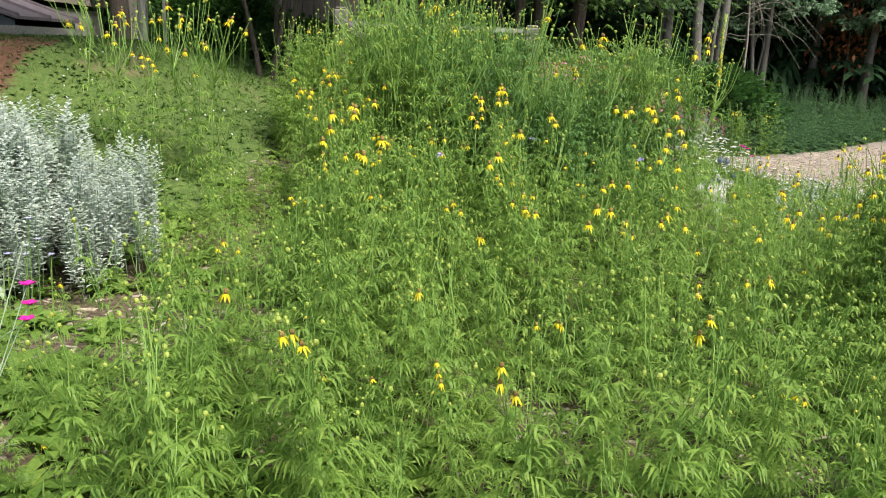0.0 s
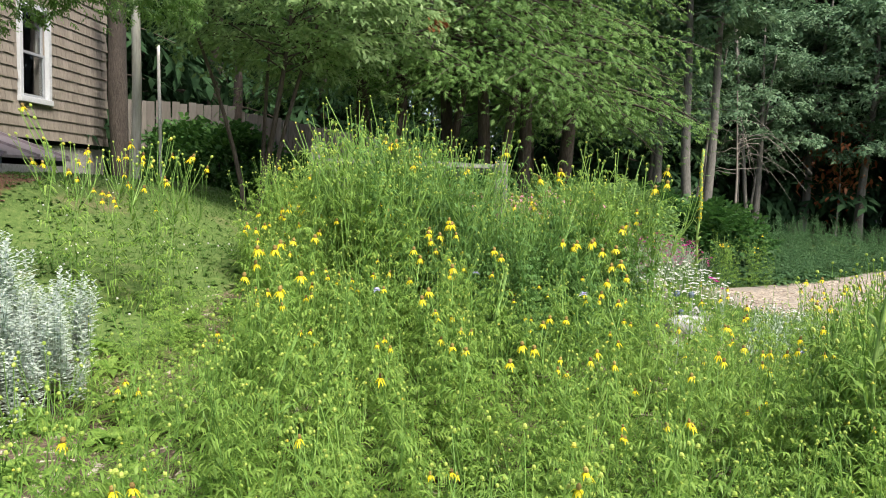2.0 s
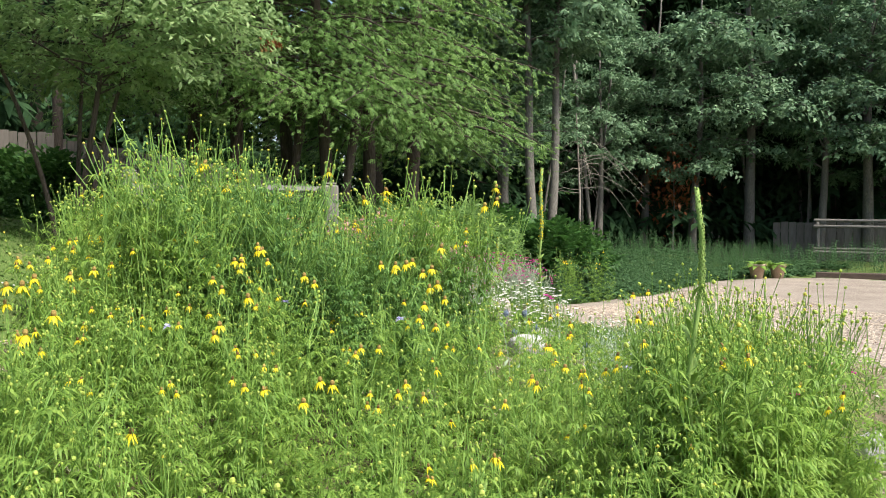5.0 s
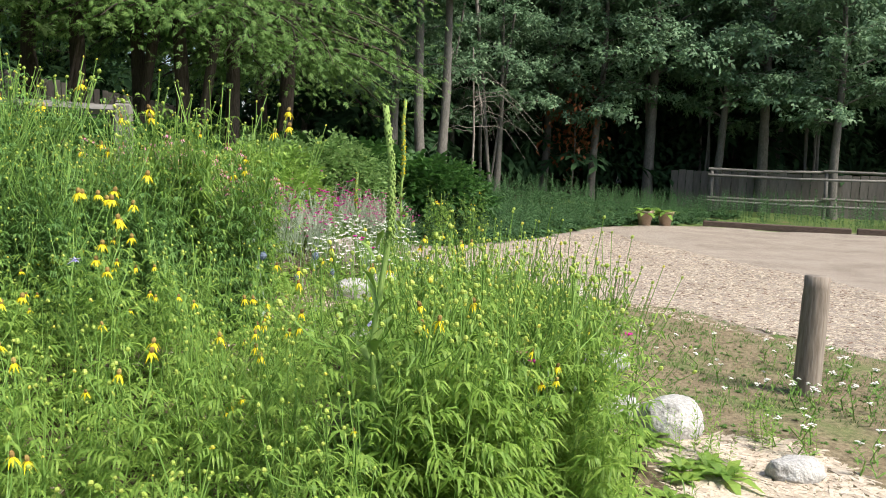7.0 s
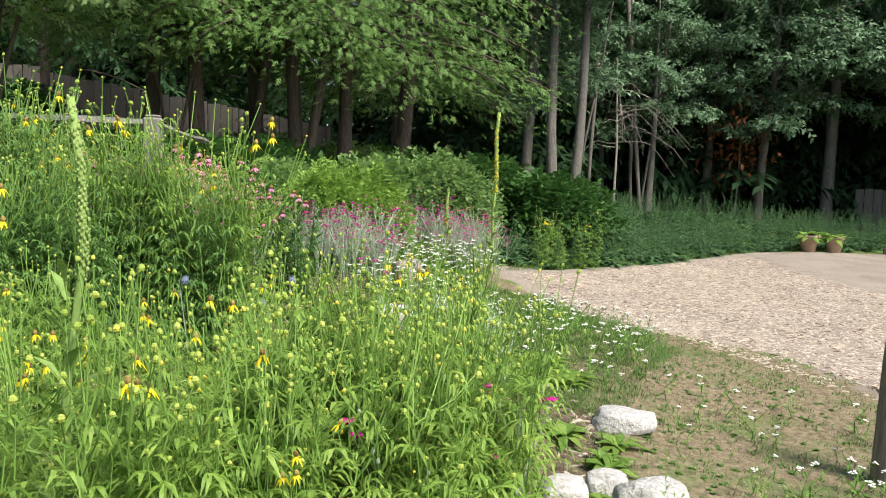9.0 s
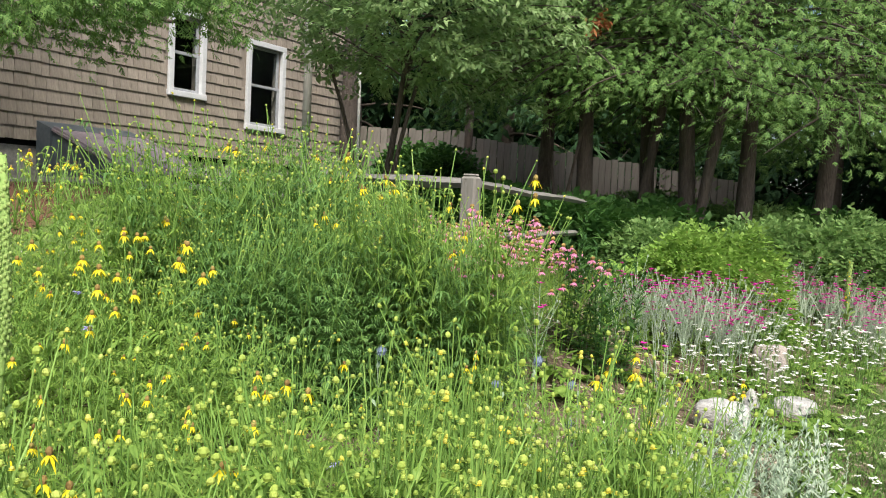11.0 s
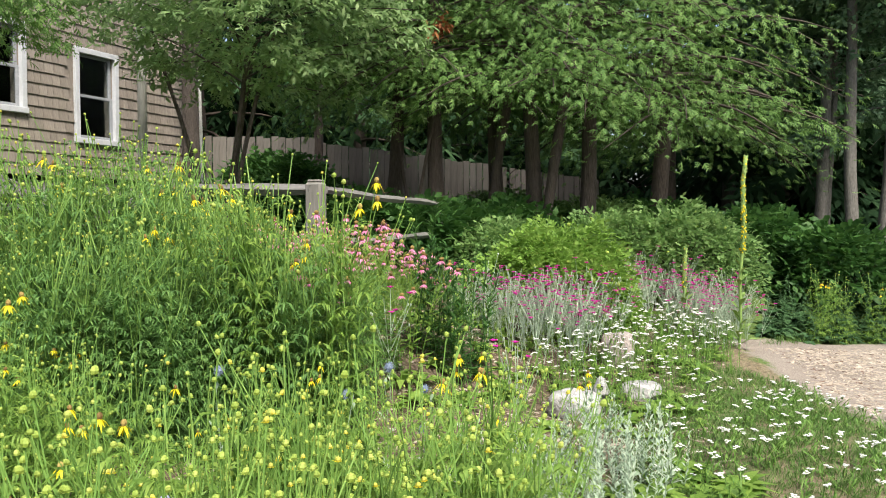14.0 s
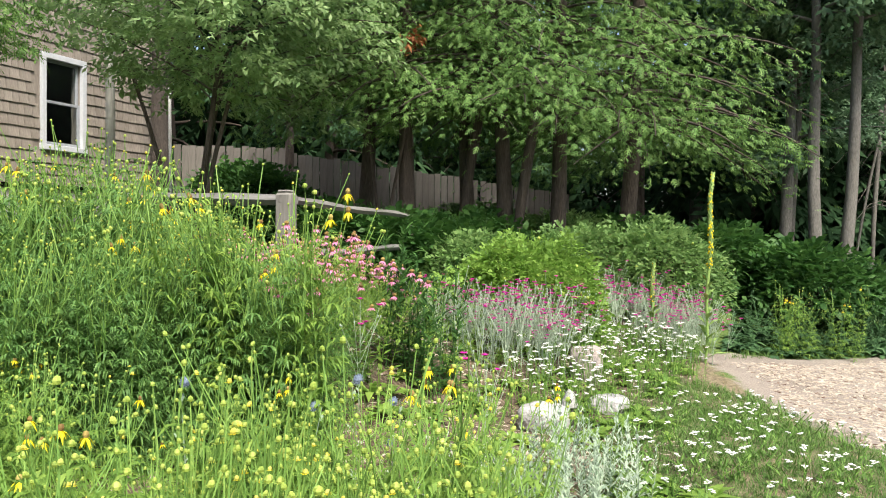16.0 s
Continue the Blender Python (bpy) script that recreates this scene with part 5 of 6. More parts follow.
CF_ONE = [coneflower_plant(h, n) for h, n in ((0.95, 3), (0.9, 2), (1.0, 4), (0.85, 3))]
_xy = np.vstack([sample([(1.9, 3.9), (4.0, 4.1), (4.2, 5.4), (3.2, 5.8), (1.9, 5.5)], 16, 1.2), sample([(1.7, 5.8), (3.0, 6.0), (2.2, 7.4), (1.7, 7.4)], 10, 1.0), sample([(4.7, 5.6), (5.4, 5.6), (5.4, 6.2), (4.8, 6.2)], 2, 1.5), sample([(0.2, 6.3), (0.8, 6.3), (0.8, 6.7)], 3)])
for k, (x, y) in enumerate(_xy):
    m4 = pose(x, y, float(ground_at(x, y)) - 0.01, RNG.normal(0, 4), RNG.normal(0, 4), RNG.uniform(0, 360))
    if k < 4:
        CF_ONE[k].matrix_basis = m4
    else:
        o = copy_thing(CF_ONE[k % 4], m4)
        sc = RNG.uniform(0.8, 1.05) * (1.2 if k >= 34 else 1.0)
        o.scale = (sc, sc, sc)


# ---- other flowers ----
def leafy_stalk(h, leaves, L, W, m=0, stem_m=1, up=0.7):
    b = Build()
    b.stem([(0, 0, 0), (RNG.normal(0, 0.015), RNG.normal(0, 0.015), h * 0.5), (RNG.normal(0, 0.03), RNG.normal(0, 0.03), h)], 0.004, 0.002, stem_m)
    top = b.v[0][-1]
    for k in range(leaves):
        u = 0.08 + 0.92 * k / leaves
        a = k * 2.4 + RNG.uniform(-0.3, 0.3)
        b.leaf(np.array([top[0] * u, top[1] * u, h * u]), (math.cos(a), math.sin(a), up + 0.9 * u), L * (1.05 - 0.55 * u) * RNG.uniform(0.8, 1.2), W * (1.1 - 0.5 * u), m, 0.4)
    return b


def sage_stalk():
    """An upright silver stem whorled with short leaves, side shoots rising beside it."""
    b = Build()
    lean = RNG.normal(0, 0.04, 2)
    shoots = [((0.0, 0.0, 0.0), 1.0, 0.34)]
    for k in range(5):
        a, z = k * 2.4 + RNG.uniform(-0.4, 0.4), RNG.uniform(0.15, 0.55)
        shoots.append(((math.cos(a) * 0.045, math.sin(a) * 0.045, z), RNG.uniform(0.28, 0.42), 0.10))
    for foot, h, bare in shoots:
        foot = np.array(foot)
        tip = foot + np.array([lean[0], lean[1], h])
        b.stem([foot * (0.2, 0.2, 0.9), foot * 0.5 + tip * 0.5, tip], 0.0032, 0.0018, 1)
        n = int(64 * h)
        for k in range(n):
            u = bare + (1 - bare) * k / n
            a = k * 2.4 + RNG.uniform(-0.3, 0.3)
            L = (0.084 if u < 0.85 else 0.084 - 0.34 * (u - 0.85)) * RNG.uniform(0.75, 1.2)
            b.leaf(foot + (tip - foot) * u, (math.cos(a), math.sin(a), RNG.uniform(0.15, 0.6) + 2.2 * max(0, u - 0.85)), L, 0.027, 0, 0.25)
    return b.arrays()


SILVER_T = [sage_stalk() for _ in range(5)]
sage_xy = sample([(-1.5, 4.2), (-0.6, 4.0), (0.5, 4.15), (1.05, 4.6), (0.95, 5.1), (0.4, 5.5), (-0.8, 5.6), (-1.6, 5.2)], 500, 0.8, 0.15)
sage = thing("silver_sage_bush", (-0.2, 4.8, float(ground_at(-0.2, 4.8))), "dense silver-white leaved sage bush beside the lawn", "bush")
_d = np.hypot((sage_xy[:, 0] + 0.2) / 1.4, (sage_xy[:, 1] - 4.8) / 0.9)
_p = rows(sage_xy, 0.72, 1.08)
_p[:, 3] *= 0.86 - 0.30 * np.clip(_d, 0, 1.2) ** 2
_p[:, :3] -= np.array(sage.location)
_ang = (np.arctan2(_p[:, 1], _p[:, 0]) + np.pi) / (2 * np.pi) * 6
for k in range(6):
    part("sage_clump", scatter("sage_clump", SILVER_T, _p[(_ang >= k) & (_ang < k + 1)], [M_SILVER, M_GREY_LEAF], tilt=0.1), None, sage)

GREY_T = [leafy_stalk(0.55, 24, 0.10, 0.022).arrays() for _ in range(4)]
tagged(new("grey_sage_patch", scatter("grey_sage_patch", GREY_T, rows(sample([(5.1, 6.6), (5.7, 6.3), (5.9, 7.4), (5.4, 7.7)], 140, 0.9, 0.1), 0.45, 0.82), [M_PALE, M_PALE])), "pale grey-green sage stems at the bed's edge", "sage", kind="stuff")


def campion(h):
    b = leafy_stalk(h, 7, 0.06, 0.014, 0, 0, 0.5)
    for k in range(9):
        a = RNG.uniform(0, 6.28)
        base, tip = np.array([0, 0, h * RNG.uniform(0.25, 0.7)]), np.array([math.cos(a) * 0.12, math.sin(a) * 0.12, h * RNG.uniform(0.70, 1.08)])
        b.stem([base, base * 0.4 + tip * 0.6, tip], 0.002, 0.0016, 0)
        if k < 4:
            for j in range(5):
                w = j * 1.257 + a
                b.leaf(tip, (math.cos(w), math.sin(w), 0.45), 0.030, 0.029, 1, 0.1)
            b.ball(tip + (0, 0, 0.004), 0.011, 1, 0.6, 5)
        else:
            b.ball(tip, 0.006, 0, 1.6, 5)
    return b.arrays()


CAMPION = [campion(0.62) for _ in range(5)]
_xy = np.vstack([sample([(4.6, 11.9), (5.9, 11.4), (6.1, 12.1), (5.6, 12.8), (4.9, 12.6)], 120, 0, 0.15), sample([(3.9, 9.6), (4.9, 9.6), (5.0, 11.0), (4.4, 11.1)], 120, 0, 0.15)])
tagged(new("rose_campion", scatter("rose_campion", CAMPION, rows(_xy, 0.65, 1.10), [M_PALE, M_MAGENTA])), "magenta rose campion on pale grey stems", "wildflowers", kind="stuff")
for x, y in ((5.35, 4.55), (5.75, 4.9), (5.05, 7.4), (4.2, 7.6), (1.32, 2.95)):
    c = thing("campion_plant", (x, y, float(ground_at(x, y))), "single magenta rose campion among green stems", "wildflower", "single campions")
    v, f, m = CAMPION[int(RNG.integers(5))]
    part("plant", mesh_from("plant", v, f, [M_PALE, M_MAGENTA], m), None, c)


def yarrow(h, r):
    b = leafy_stalk(h, 8, 0.08, 0.012, 0, 0, 0.6)
    for k in range(7):
        a, q = k * 2.4, math.sqrt(k / 7) * r
        c = np.array([math.cos(a) * q, math.sin(a) * q, h + RNG.normal(0, 0.004)])
        b.stem([(0, 0, h * 0.88), c], 0.0015, 0.0012, 0)
        b.ball(c, r * 0.42, 1, 0.35, 6)
    return b.arrays()


YARROW = [yarrow(0.45, 0.024) for _ in range(3)]
YARROW_LOW = [yarrow(0.15, 0.016) for _ in range(3)]
tagged(new("tall_yarrow", scatter("tall_yarrow", YARROW, rows(sample([(4.8, 8.7), (5.5, 8.6), (6.0, 11.4), (5.3, 11.6), (4.7, 9.6)], 340, 0, 0.2), 0.55, 0.95), [M_GRASS, M_WHITE])), "flat white yarrow heads on green stems", "wildflowers", kind="stuff")
_xy = np.vstack([sample([(5.7, 7.2), (6.6, 7.0), (7.2, 8.6), (6.5, 10.2), (5.8, 9.6)], 170, 0, 0.1), sample([(6.6, 4.6), (8.3, 4.6), (8.2, 6.5), (6.8, 7.2)], 75, 0.8, 0.1)])
tagged(new("low_yarrow", scatter("low_yarrow", YARROW_LOW, rows(_xy, 0.8, 1.3), [M_GRASS, M_WHITE])), "low white yarrow scattered in the grass", "wildflowers", kind="stuff")


def pink_cone(h):
    b = leafy_stalk(h, 13, 0.15, 0.045, 0, 0, 0.3)
    for k in range(3):
        a = RNG.uniform(0, 6.28)
        tip = np.array([math.cos(a) * 0.09 * k, math.sin(a) * 0.09 * k, h * (1.04 - 0.05 * k)])
        b.stem([(0, 0, h * 0.6), tip], 0.003, 0.0025, 0)
        b.ball(tip + (0, 0, 0.012), 0.019, 2, 0.8)
        for j in range(11):
            w = j * 0.571
            b.leaf(tip, (math.cos(w), math.sin(w), RNG.uniform(-0.55, -0.1)), 0.048, 0.016, 1, 0.6)
    return b.arrays()


PINKS = [pink_cone(0.9) for _ in range(4)]
_xy = np.vstack([sample([(3.0, 7.9), (4.0, 8.0), (4.1, 8.8), (3.4, 9.1)], 60, 0, 0.1), sample([(2.7, 7.3), (3.2, 7.2), (3.2, 7.6)], 8)])
tagged(new("purple_coneflowers", scatter("purple_coneflowers", PINKS, rows(_xy, 0.58, 0.82), [M_CONE_LEAF, M_PINK, M_CONE])), "pink purple-coneflowers with dark cones before the rail fence", "wildflowers", kind="stuff")

_xy = sample([(3.4, 7.3), (4.1, 7.2), (4.3, 7.9), (3.5, 8.1)], 32, 0, 0.1)
tagged(new("tall_purple_coneflowers", scatter("tall_purple_coneflowers", PINKS, rows(_xy, 0.70, 0.95), [M_CONE_LEAF, M_PINK, M_CONE])), "tall pink purple-coneflowers rising through green foliage", "wildflowers", kind="stuff")

# broad dark stalks (lilies, milkweed) and low weedy cover
LILY = [leafy_stalk(0.85, 30, 0.17, 0.028, 0, 0, 0.25).arrays() for _ in range(3)]
tagged(new("lily_clump", scatter("lily_clump", LILY, rows(sample([(3.9, 8.3), (4.4, 8.3), (4.4, 8.9), (4.0, 9.0)], 34), 0.8, 1.15), [M_DARK_LEAF])), "dark glossy lily stalks with whorled leaves", "lilies", kind="stuff")


def rosette(n, L, W):
    b = Build()
    for k in range(n):
        a = k * 2.4
        b.leaf((0, 0, 0.02), (math.cos(a), math.sin(a), RNG.uniform(0.25, 1.3)), L * RNG.uniform(0.6, 1.1), W, 0, 0.7)
    return b.arrays()


WEED = [rosette(14, 0.20, 0.045) for _ in range(5)]
CLOVER = [rosette(9, 0.055, 0.022) for _ in range(4)]
tagged(new("bed_weeds", scatter("bed_weeds", WEED, rows(sample(BED, 900, 0.55, 0.1), 0.5, 1.3), [M_CONE_LEAF])), "low broad-leaved weeds covering the bed", "weeds", kind="stuff")
tagged(new("path_weeds", scatter("path_weeds", WEED, rows(sample([(0.4, 1.6), (2.2, 1.6), (2.2, 3.2), (1.0, 4.0), (0.0, 3.8)], 150, 0.6, 0.1), 0.5, 1.1), [M_BUSH_LEAF])), "low yellow-green weeds beside the silver bush", "weeds", kind="stuff")
UNDER = [leafy_stalk(0.75, 22, 0.14, 0.03, 0, 0, 0.4).arrays() for _ in range(4)]
tagged(new("wood_edge_weeds", scatter("wood_edge_weeds", UNDER, rows(sample([(6.3, 12.7), (7.0, 13.2), (8.5, 14.1), (11.0, 16.8), (13.4, 17.7), (15.5, 19.0), (15.0, 22.0), (9.5, 21.0), (6.5, 16.2)], 1900, 0, 0.3), 0.35, 0.8), [M_WEED], tilt=0.32)), "knee-high green weeds along the woods' edge", "undergrowth", kind="stuff")
tagged(new("wood_edge_leaves", scatter("wood_edge_leaves", WEED, rows(sample([(6.2, 12.6), (7.0, 13.2), (8.5, 14.1), (11.0, 16.8), (13.4, 17.7), (15.5, 19.0), (15.0, 22.0), (9.5, 21.0), (6.5, 16.2)], 1500, 0, 0.2), 0.8, 1.7), [M_WEED], tilt=0.2)), "broad-leaved low weeds along the woods' edge", "undergrowth", kind="stuff")
tagged(new("fence_weeds", scatter("fence_weeds", UNDER, rows(sample([(13.8, 17.8), (16.3, 16.2), (21.0, 12.9), (22.5, 14.5), (16.0, 20.0)], 420, 0, 0.1), 0.6, 1.0), [M_WEED])), "green weeds behind the yard timbers", "undergrowth", kind="stuff")
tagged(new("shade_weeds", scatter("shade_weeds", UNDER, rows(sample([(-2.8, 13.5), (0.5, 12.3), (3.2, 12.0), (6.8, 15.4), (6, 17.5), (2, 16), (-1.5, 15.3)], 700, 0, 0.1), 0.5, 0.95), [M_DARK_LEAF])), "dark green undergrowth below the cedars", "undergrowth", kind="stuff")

# chicory, bee balm, globe thistles
b = Build()
for k in range(26):
    x, y = RNG.uniform(-0.3, 1.0), RNG.uniform(3.65, 4.25)
    z = float(ground_at(x, y))
    h = RNG.uniform(0.3, 0.55)
    b.stem([(x, y, z), (x + 0.02, y, z + h)], 0.003, 0.002, 0)
    for j in range(8):
        w = j * 0.785
        b.leaf((x + 0.02, y, z + h), (math.cos(w), math.sin(w), 0.25), 0.02, 0.010, 1, 0.1)
tagged(new("chicory", b.mesh("chicory", [M_CONE_STEM, M_LILAC])), "pale blue chicory flowers before the silver bush", "wildflowers", kind="stuff")
for x, y, h in ((4.75, 5.1, 0.55), (3.6, 5.0, 0.75), (2.55, 4.95, 0.7), (3.05, 5.3, 0.72)):
    bee = thing("bee_balm", (x, y, float(ground_at(x, y))), "pale lilac bee balm flower on a green stem", "wildflower", "bee balms")
    b = leafy_stalk(h, 8, 0.08, 0.02)
    part("stem", b.mesh("stem", [M_CONE_LEAF, M_CONE_STEM]), None, bee)
    b = Build()
    for j in range(34):
        w = RNG.uniform(0, 6.28)
        b.leaf((0, 0, h), (math.cos(w), math.sin(w), RNG.uniform(-0.1, 1.2)), RNG.uniform(0.022, 0.036), 0.007, 0, 0.5)
    part("blossom", b.mesh("blossom", [M_LILAC]), None, bee)


def spiky_head(r, n=90):
    b = Build()
    b.ball((0, 0, 0), r * 0.78, 0, 1.0, 8)
    for k in range(n):
        z = 1 - 2 * (k + 0.5) / n
        a, q = k * 2.39996, math.sqrt(1 - z * z)
        d = np.array([math.cos(a) * q, math.sin(a) * q, z])
        b.leaf(d * r * 0.7, d, r * 0.42, r * 0.16, 0, 0.0, (0.3, 0.2, 0.9))
    return b


for x, y, h, r in ((4.62, 6.75, 0.62, 0.030), (4.50, 6.55, 0.50, 0.026), (4.74, 6.9, 0.50, 0.026), (4.95, 6.4, 0.46, 0.022), (0.72, 4.05, 0.55, 0.024), (4.3, 5.9, 0.62, 0.024)):
    th = thing("globe_thistle", (x, y, float(ground_at(x, y))), "blue-grey globe thistle head on a pale stem", "thistle", "globe thistles")
    part("stem", leafy_stalk(h, 7, 0.11, 0.03).mesh("stem", [M_GREY_LEAF, M_GREY_LEAF]), None, th)
    o = part("flower_head", spiky_head(r).mesh("flower_head", [M_THISTLE]), None, th)
    o.location = (0, 0, h)


def mullein(x, y, h, spike, r, label, lean=(0.0, 0.0), blooms=0, wave=0.012, foot=0.013, broad=0.27):
    t = thing("mullein", (x, y, float(ground_at(x, y))), label, "mullein", "mulleins")
    n = 9
    zz = np.linspace(0, h, n)
    pts = np.stack([lean[0] * zz / h + wave * np.sin(zz * 7), lean[1] * zz / h, zz], -1)
    v, f = tube_arrays(pts, np.linspace(foot, r * 0.7, n), 7)
    part("stalk", mesh_from("stalk", v, f, M_MULLEIN, smooth=True), None, t)
    b = Build()
    for k in range(230):
        u = k / 230
        z = h - spike * (1 - u)
        a = k * 2.39996
        c = np.array([np.interp(z, zz, pts[:, 0]), np.interp(z, zz, pts[:, 1]), z])
        d = np.array([math.cos(a), math.sin(a), 0.5])
        b.ball(c + d * r * (0.95 - 0.45 * u) * RNG.uniform(0.6, 1.3), r * RNG.uniform(0.25, 0.42), 1 if RNG.random() < blooms else 0, 1.1, 4)
    part("flower_spike", b.mesh("flower_spike", [M_MULLEIN_BUD, M_PETAL]), None, t)
    for k in range(24):
        u = k / 24
        a = k * 2.4
        L = 0.30 * (1.05 - 0.62 * u)
        b = Build()
        z = 0.04 + (h - spike) * u
        b.leaf((0, 0, z), (math.cos(a), math.sin(a), 0.85 + u), L, L * broad, 0, 0.6)
        b.leaf((0, 0, z + 0.004), (math.cos(a), math.sin(a), 0.85 + u), L * 0.92, L * broad * 0.74, 0, 0.6)
        part("leaf", b.mesh("leaf", [M_MULLEIN]), None, t)


mullein(4.63, 4.12, 1.42, 0.42, 0.013, "tall pale green mullein spike not yet in flower", (0.03, 0.0), wave=0.022, foot=0.0095, broad=0.15)
mullein(5.98, 11.58, 1.87, 0.95, 0.026, "tall yellow mullein spike beside rose campion", (0.03, 0.0), 0.35)
mullein(5.45, 11.75, 0.95, 0.40, 0.022, "small mullein spike among rose campion", (0, 0), 0.2)
mullein(4.75, 6.2, 0.32, 0.02, 0.012, "young grey mullein with broad soft leaves")

# ---- ground cover ----


def blades(n, L, W=0.006):
    b = Build()
    for k in range(n):
        a = RNG.uniform(0, 6.28)
        b.leaf((RNG.normal(0, 0.03), RNG.normal(0, 0.03), 0), (math.cos(a) * 0.5, math.sin(a) * 0.5, 1.0), L * RNG.uniform(0.5, 1.1), W, 0, 0.5)
    return b.arrays()


TUFT = [blades(7, 0.09) for _ in range(5)]
LAWN = [(-3.4, 9.0), (-1.6, 8.2), (-1.2, 6.2), (-0.6, 5.7), (0.9, 5.6), (1.0, 6.8), (1.5, 8.4), (2.6, 9.4), (3.0, 12.2), (-0.5, 13.6), (-3.4, 14.2)]
tagged(new("lawn_grass", scatter("lawn_grass", TUFT, rows(sample(LAWN, 7000, 0, 0.2), 0.5, 1.0), [M_CLOVER])), "short uneven green lawn grass", "grass", kind="stuff")
tagged(new("lawn_clover", scatter("lawn_clover", CLOVER, rows(sample(LAWN, 6000, 0, 0.2), 0.4, 0.9), [M_CLOVER])), "clover and strawberry leaves creeping through the lawn", "ground cover", kind="stuff")
tagged(new("verge_grass", scatter("verge_grass", TUFT, rows(sample([(5.7, 6.9), (6.5, 5.9), (8.9, 4.5), (8.75, 6.3), (8.0, 8.4), (7.1, 9.3), (6.5, 10.6), (5.8, 10.5)], 1900, 0.5, 0.1), 0.5, 1.0), [M_CLOVER])), "sparse green grass on the verge", "grass", kind="stuff")
tagged(new("verge_clover", scatter("verge_clover", CLOVER, rows(sample([(5.8, 6.6), (6.5, 5.4), (7.4, 4.4), (8.4, 4.6), (8.3, 6.3), (7.5, 8.2), (6.6, 9.6), (5.9, 9.4)], 1100, 0.5, 0.12), 0.3, 0.65), [M_CLOVER])), "creeping green weeds over the dry verge", "ground cover", kind="stuff")
tagged(new("boulder_weeds", scatter("boulder_weeds", UNDER, rows(np.vstack([sample([(6.12, 4.85), (6.42, 4.85), (6.42, 5.08), (6.15, 5.08)], 14), sample([(6.62, 4.95), (6.95, 4.95), (6.9, 5.3), (6.65, 5.3)], 14)]), 0.22, 0.42), [M_BUSH_LEAF])), "small bright green weeds before the boulder", "weeds", kind="stuff")
tagged(new("yarrow_grass", scatter("yarrow_grass", [blades(12, 0.13, 0.0036) for _ in range(4)], rows(sample([(5.6, 6.9), (6.4, 6.6), (7.2, 8.2), (7.0, 9.4), (6.4, 10.6), (5.6, 10.6)], 2600, 0, 0.12), 0.5, 1.1), [M_CLOVER])), "green grass round the white yarrow", "grass", kind="stuff")
tagged(new("yard_edge_grass", scatter("yard_edge_grass", [blades(8, 0.22) for _ in range(3)], rows(sample([(6.2, 12.0), (6.9, 13.0), (8.6, 14.0), (11, 16.7), (11, 17.3), (8.4, 14.8), (6.4, 13.4)], 700, 0, 0.12), 0.4, 0.8), [M_CLOVER])), "taller green grass along the yard's far edge", "grass", kind="stuff")
tagged(new("dry_grass", scatter("dry_grass", TUFT, rows(sample(VERGE, 2600, 0.4, 0.1), 0.4, 0.8), [M_DRYGRASS])), "dry straw-coloured grass on the verge", "grass", kind="stuff")
tagged(new("bed_grass", scatter("bed_grass", [blades(8, 0.22) for _ in range(3)], rows(sample(BED, 700, 0.6, 0.1), 0.5, 1.2), [M_GRASS])), "tufts of grass between the flowers", "grass", kind="stuff")


def chip(L, W, T):
    v = np.array([(x * L * (1 if z < 0 else 0.9), y * W, z * T) for x in (-0.5, 0.5) for y in (-0.5, 0.5) for z in (-0.5, 0.5)])
    v[:, 2] += 0.05 * v[:, 0]
    q = [(0, 1, 3, 2), (4, 6, 7, 5), (0, 4, 5, 1), (2, 3, 7, 6), (1, 5, 7, 3)]
    f = np.array([t for a, b_, c, d in q for t in ((a, b_, c), (a, c, d))])
    return v, f, np.zeros(len(f), int)


CHIPS = [chip(RNG.uniform(0.03, 0.09), RNG.uniform(0.008, 0.02), 0.006) for _ in range(8)]


def litter(name, poly, n, mat, label, s0=0.7, s1=1.3, keep=0.0):
    p = rows(sample(poly, n, keep, 0.1), s0, s1)
    p[:, 2] += 0.010
    tagged(new(name, scatter(name, CHIPS, p, [mat], tilt=0.0 if s1 > 1.5 else 0.15)), label, "wood chips", kind="stuff")


litter("yard_chips", [(6.3, 11.8), (8.4, 13.8), (10.5, 15.5), (11, 9), (9.2, 5), (8.7, 6.5), (7.1, 9.5)], 17000, M_CHIP, "pale wood chips spread over the yard", 0.5, 1.2)
litter("yard_bark", [(6.3, 11.8), (8.4, 13.8), (10.5, 15.5), (11, 9), (9.2, 5), (8.7, 6.5), (7.1, 9.5)], 2600, M_MULCH, "dark bark bits lying on the yard", 0.4, 1.0)
litter("bed_chips", BED, 5200, M_CHIP, "pale wood chips between the plants", 0.7, 1.4, 0.2)
litter("edge_chips", [(6.0, 4.3), (6.9, 4.3), (6.9, 5.1), (6.2, 5.3)], 1700, M_CHIP, "pale wood chips round the boulders", 0.9, 1.6)
litter("mulch_chips", MULCHBED, 3600, M_MULCH, "red-brown bark mulch before the house", 0.8, 1.7)
b = Build()
for k in range(60):
    x, y = RNG.uniform(-1.0, 1.0), RNG.uniform(6.2, 9.0)
    z = float(ground_at(x, y))
    b.ball((x, y, z + 0.07), 0.009, 0, 0.9, 5)
tagged(new("white_clover_heads", b.mesh("white_clover_heads", [M_WHITE])), "small white clover heads in the lawn", "wildflowers", kind="stuff")

# ---- shingle courses, last: single pieces where the walk sees them best ----
SH_H, SH_EXP = 0.20, 0.168


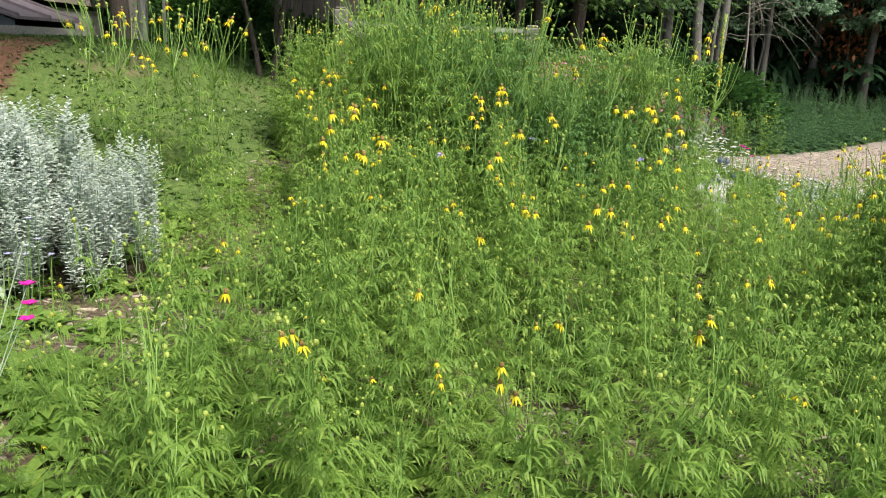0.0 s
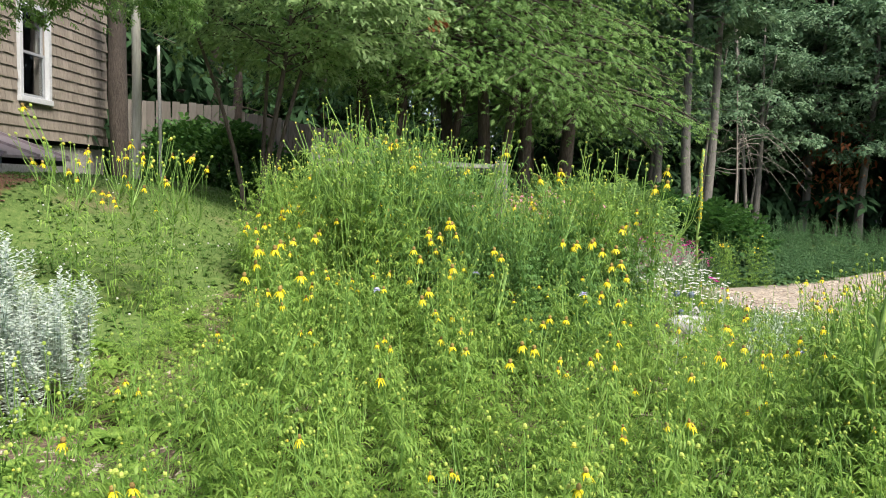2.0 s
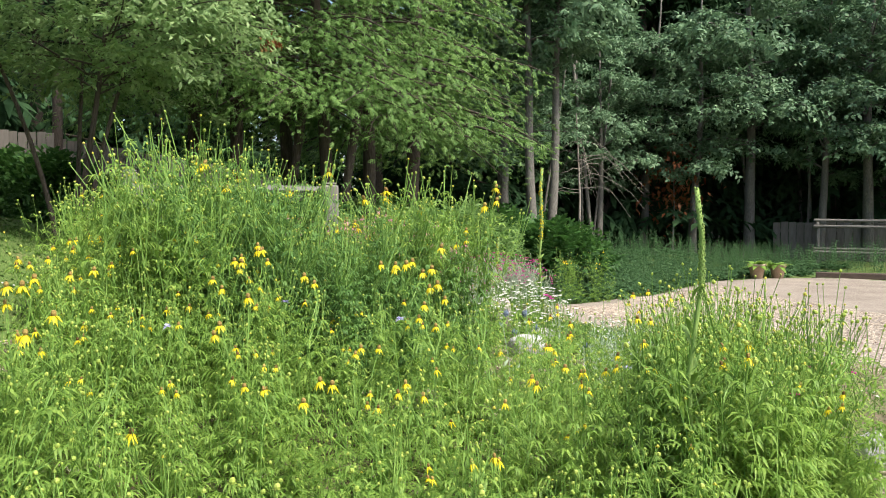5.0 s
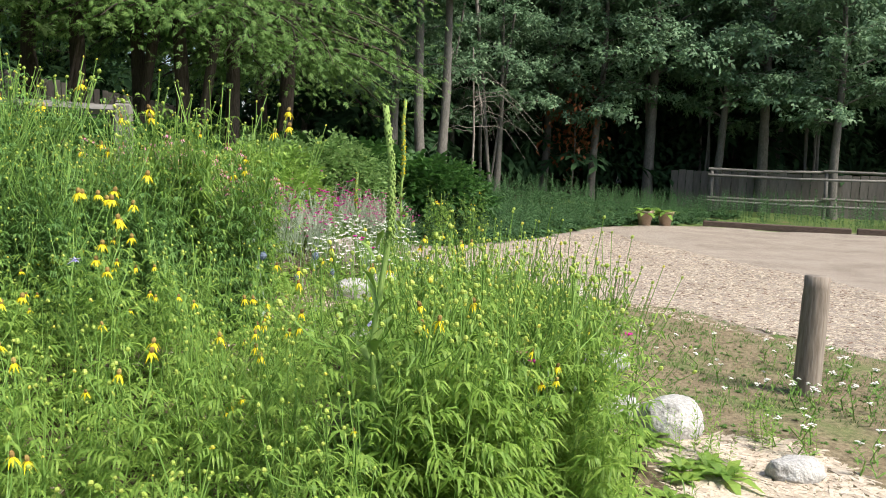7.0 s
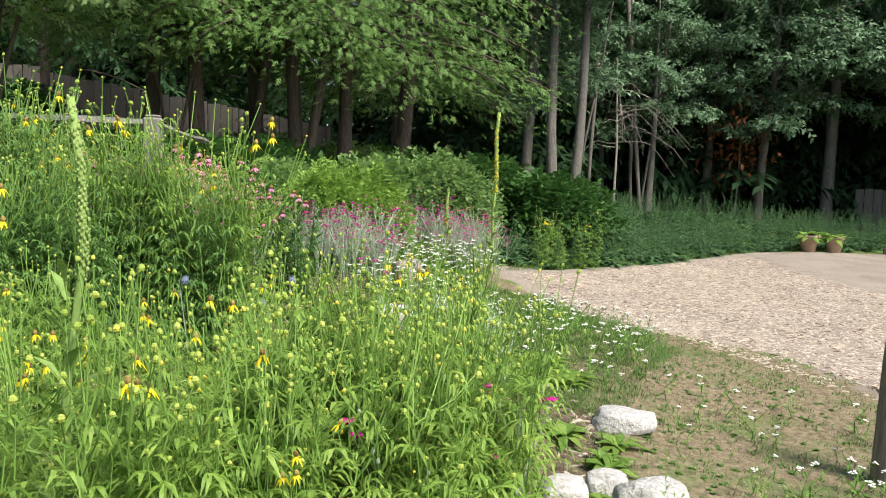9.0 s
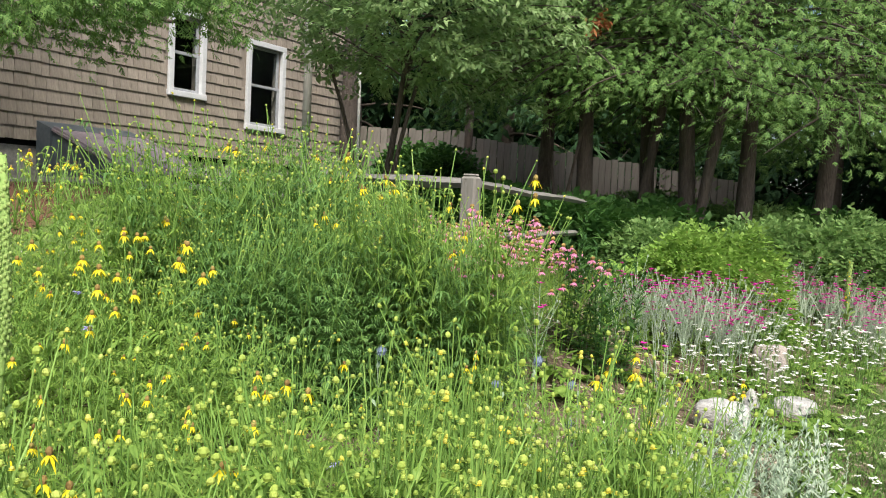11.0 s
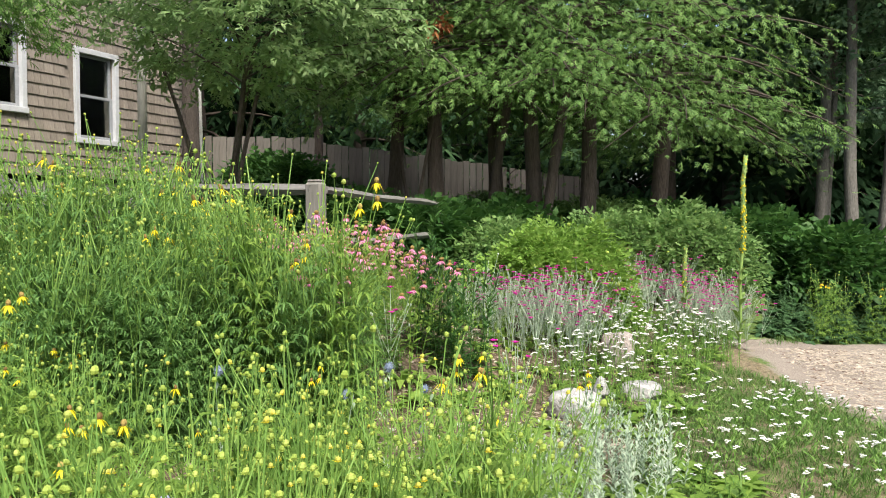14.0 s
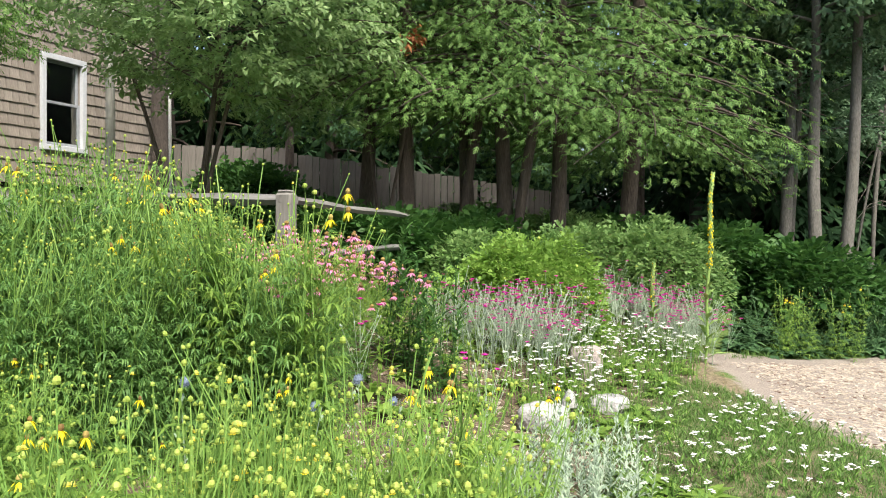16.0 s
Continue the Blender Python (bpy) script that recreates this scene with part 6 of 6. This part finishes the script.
SHINGLES = []
for w in (0.11, 0.14, 0.17, 0.20):
    bm = bmesh.new()
    vs = [bm.verts.new(p) for p in ((0.026, 0.003, 0), (0.026, w - 0.003, 0), (0.004, w - 0.003, SH_H), (0.004, 0.003, SH_H), (0, 0.003, 0), (0, w - 0.003, 0), (0, w - 0.003, SH_H), (0, 0.003, SH_H))]
    for q in ((0, 1, 2, 3), (4, 5, 1, 0), (5, 6, 2, 1), (7, 4, 0, 3), (3, 2, 6, 7)):
        bm.faces.new([vs[i] for i in q])
    bmesh.ops.recalc_face_normals(bm, faces=bm.faces)
    me = bpy.data.meshes.new("shingle")
    bm.to_mesh(me)
    bm.free()
    me.materials.append(M_SHINGLE)
    SHINGLES.append((w, me))
far_v, far_f, far_n, single = [], [], 0, 0
z = SILL0 - 0.03
while z < WTOP - 0.3:
    y = HY0 + 0.18 + RNG.uniform(0, 0.1)
    while y < HY1 - 0.12:
        w, me = SHINGLES[int(RNG.integers(4))]
        gap = [a for a in WINS if y + w > a[0] and y < a[1] and z + SH_EXP > a[2] and z < a[3]]
        if gap:
            y = gap[0][1]
            continue
        nxt = [a for a in WINS if y < a[0] < y + w + 0.10 and z + SH_EXP > a[2] and z < a[3]]
        ww = min(w, nxt[0][0] - y - 0.002) if nxt else min(w, HY1 - y)
        zz = z + RNG.normal(0, 0.0025)
        if single < 300 and 2.2 < z < 4.6 and 8.4 < y < 12.6:
            o = new("shingle", me)
            o.parent = house
            o.matrix_basis = Matrix.LocRotScale(Vector((WALLX + 0.001, y, zz)) - HO, None, (1, ww / w, 1))
            single += 1
        else:
            q = np.array([tuple(v.co) for v in me.vertices]) * (1, ww / w, 1) + np.array(Vector((WALLX + 0.001, y, zz)) - HO)
            fs = np.array([t for p in me.polygons for t in ((p.vertices[0], p.vertices[1], p.vertices[2]), (p.vertices[0], p.vertices[2], p.vertices[3]))])
            far_v.append(q)
            far_f.append(fs + far_n)
            far_n += len(q)
        y += ww
    z += SH_EXP
tagged(part("siding", mesh_from("siding", np.vstack(far_v), np.vstack(far_f), M_SHINGLE), None, house), "tan wooden shingles in straight courses", kind="stuff")
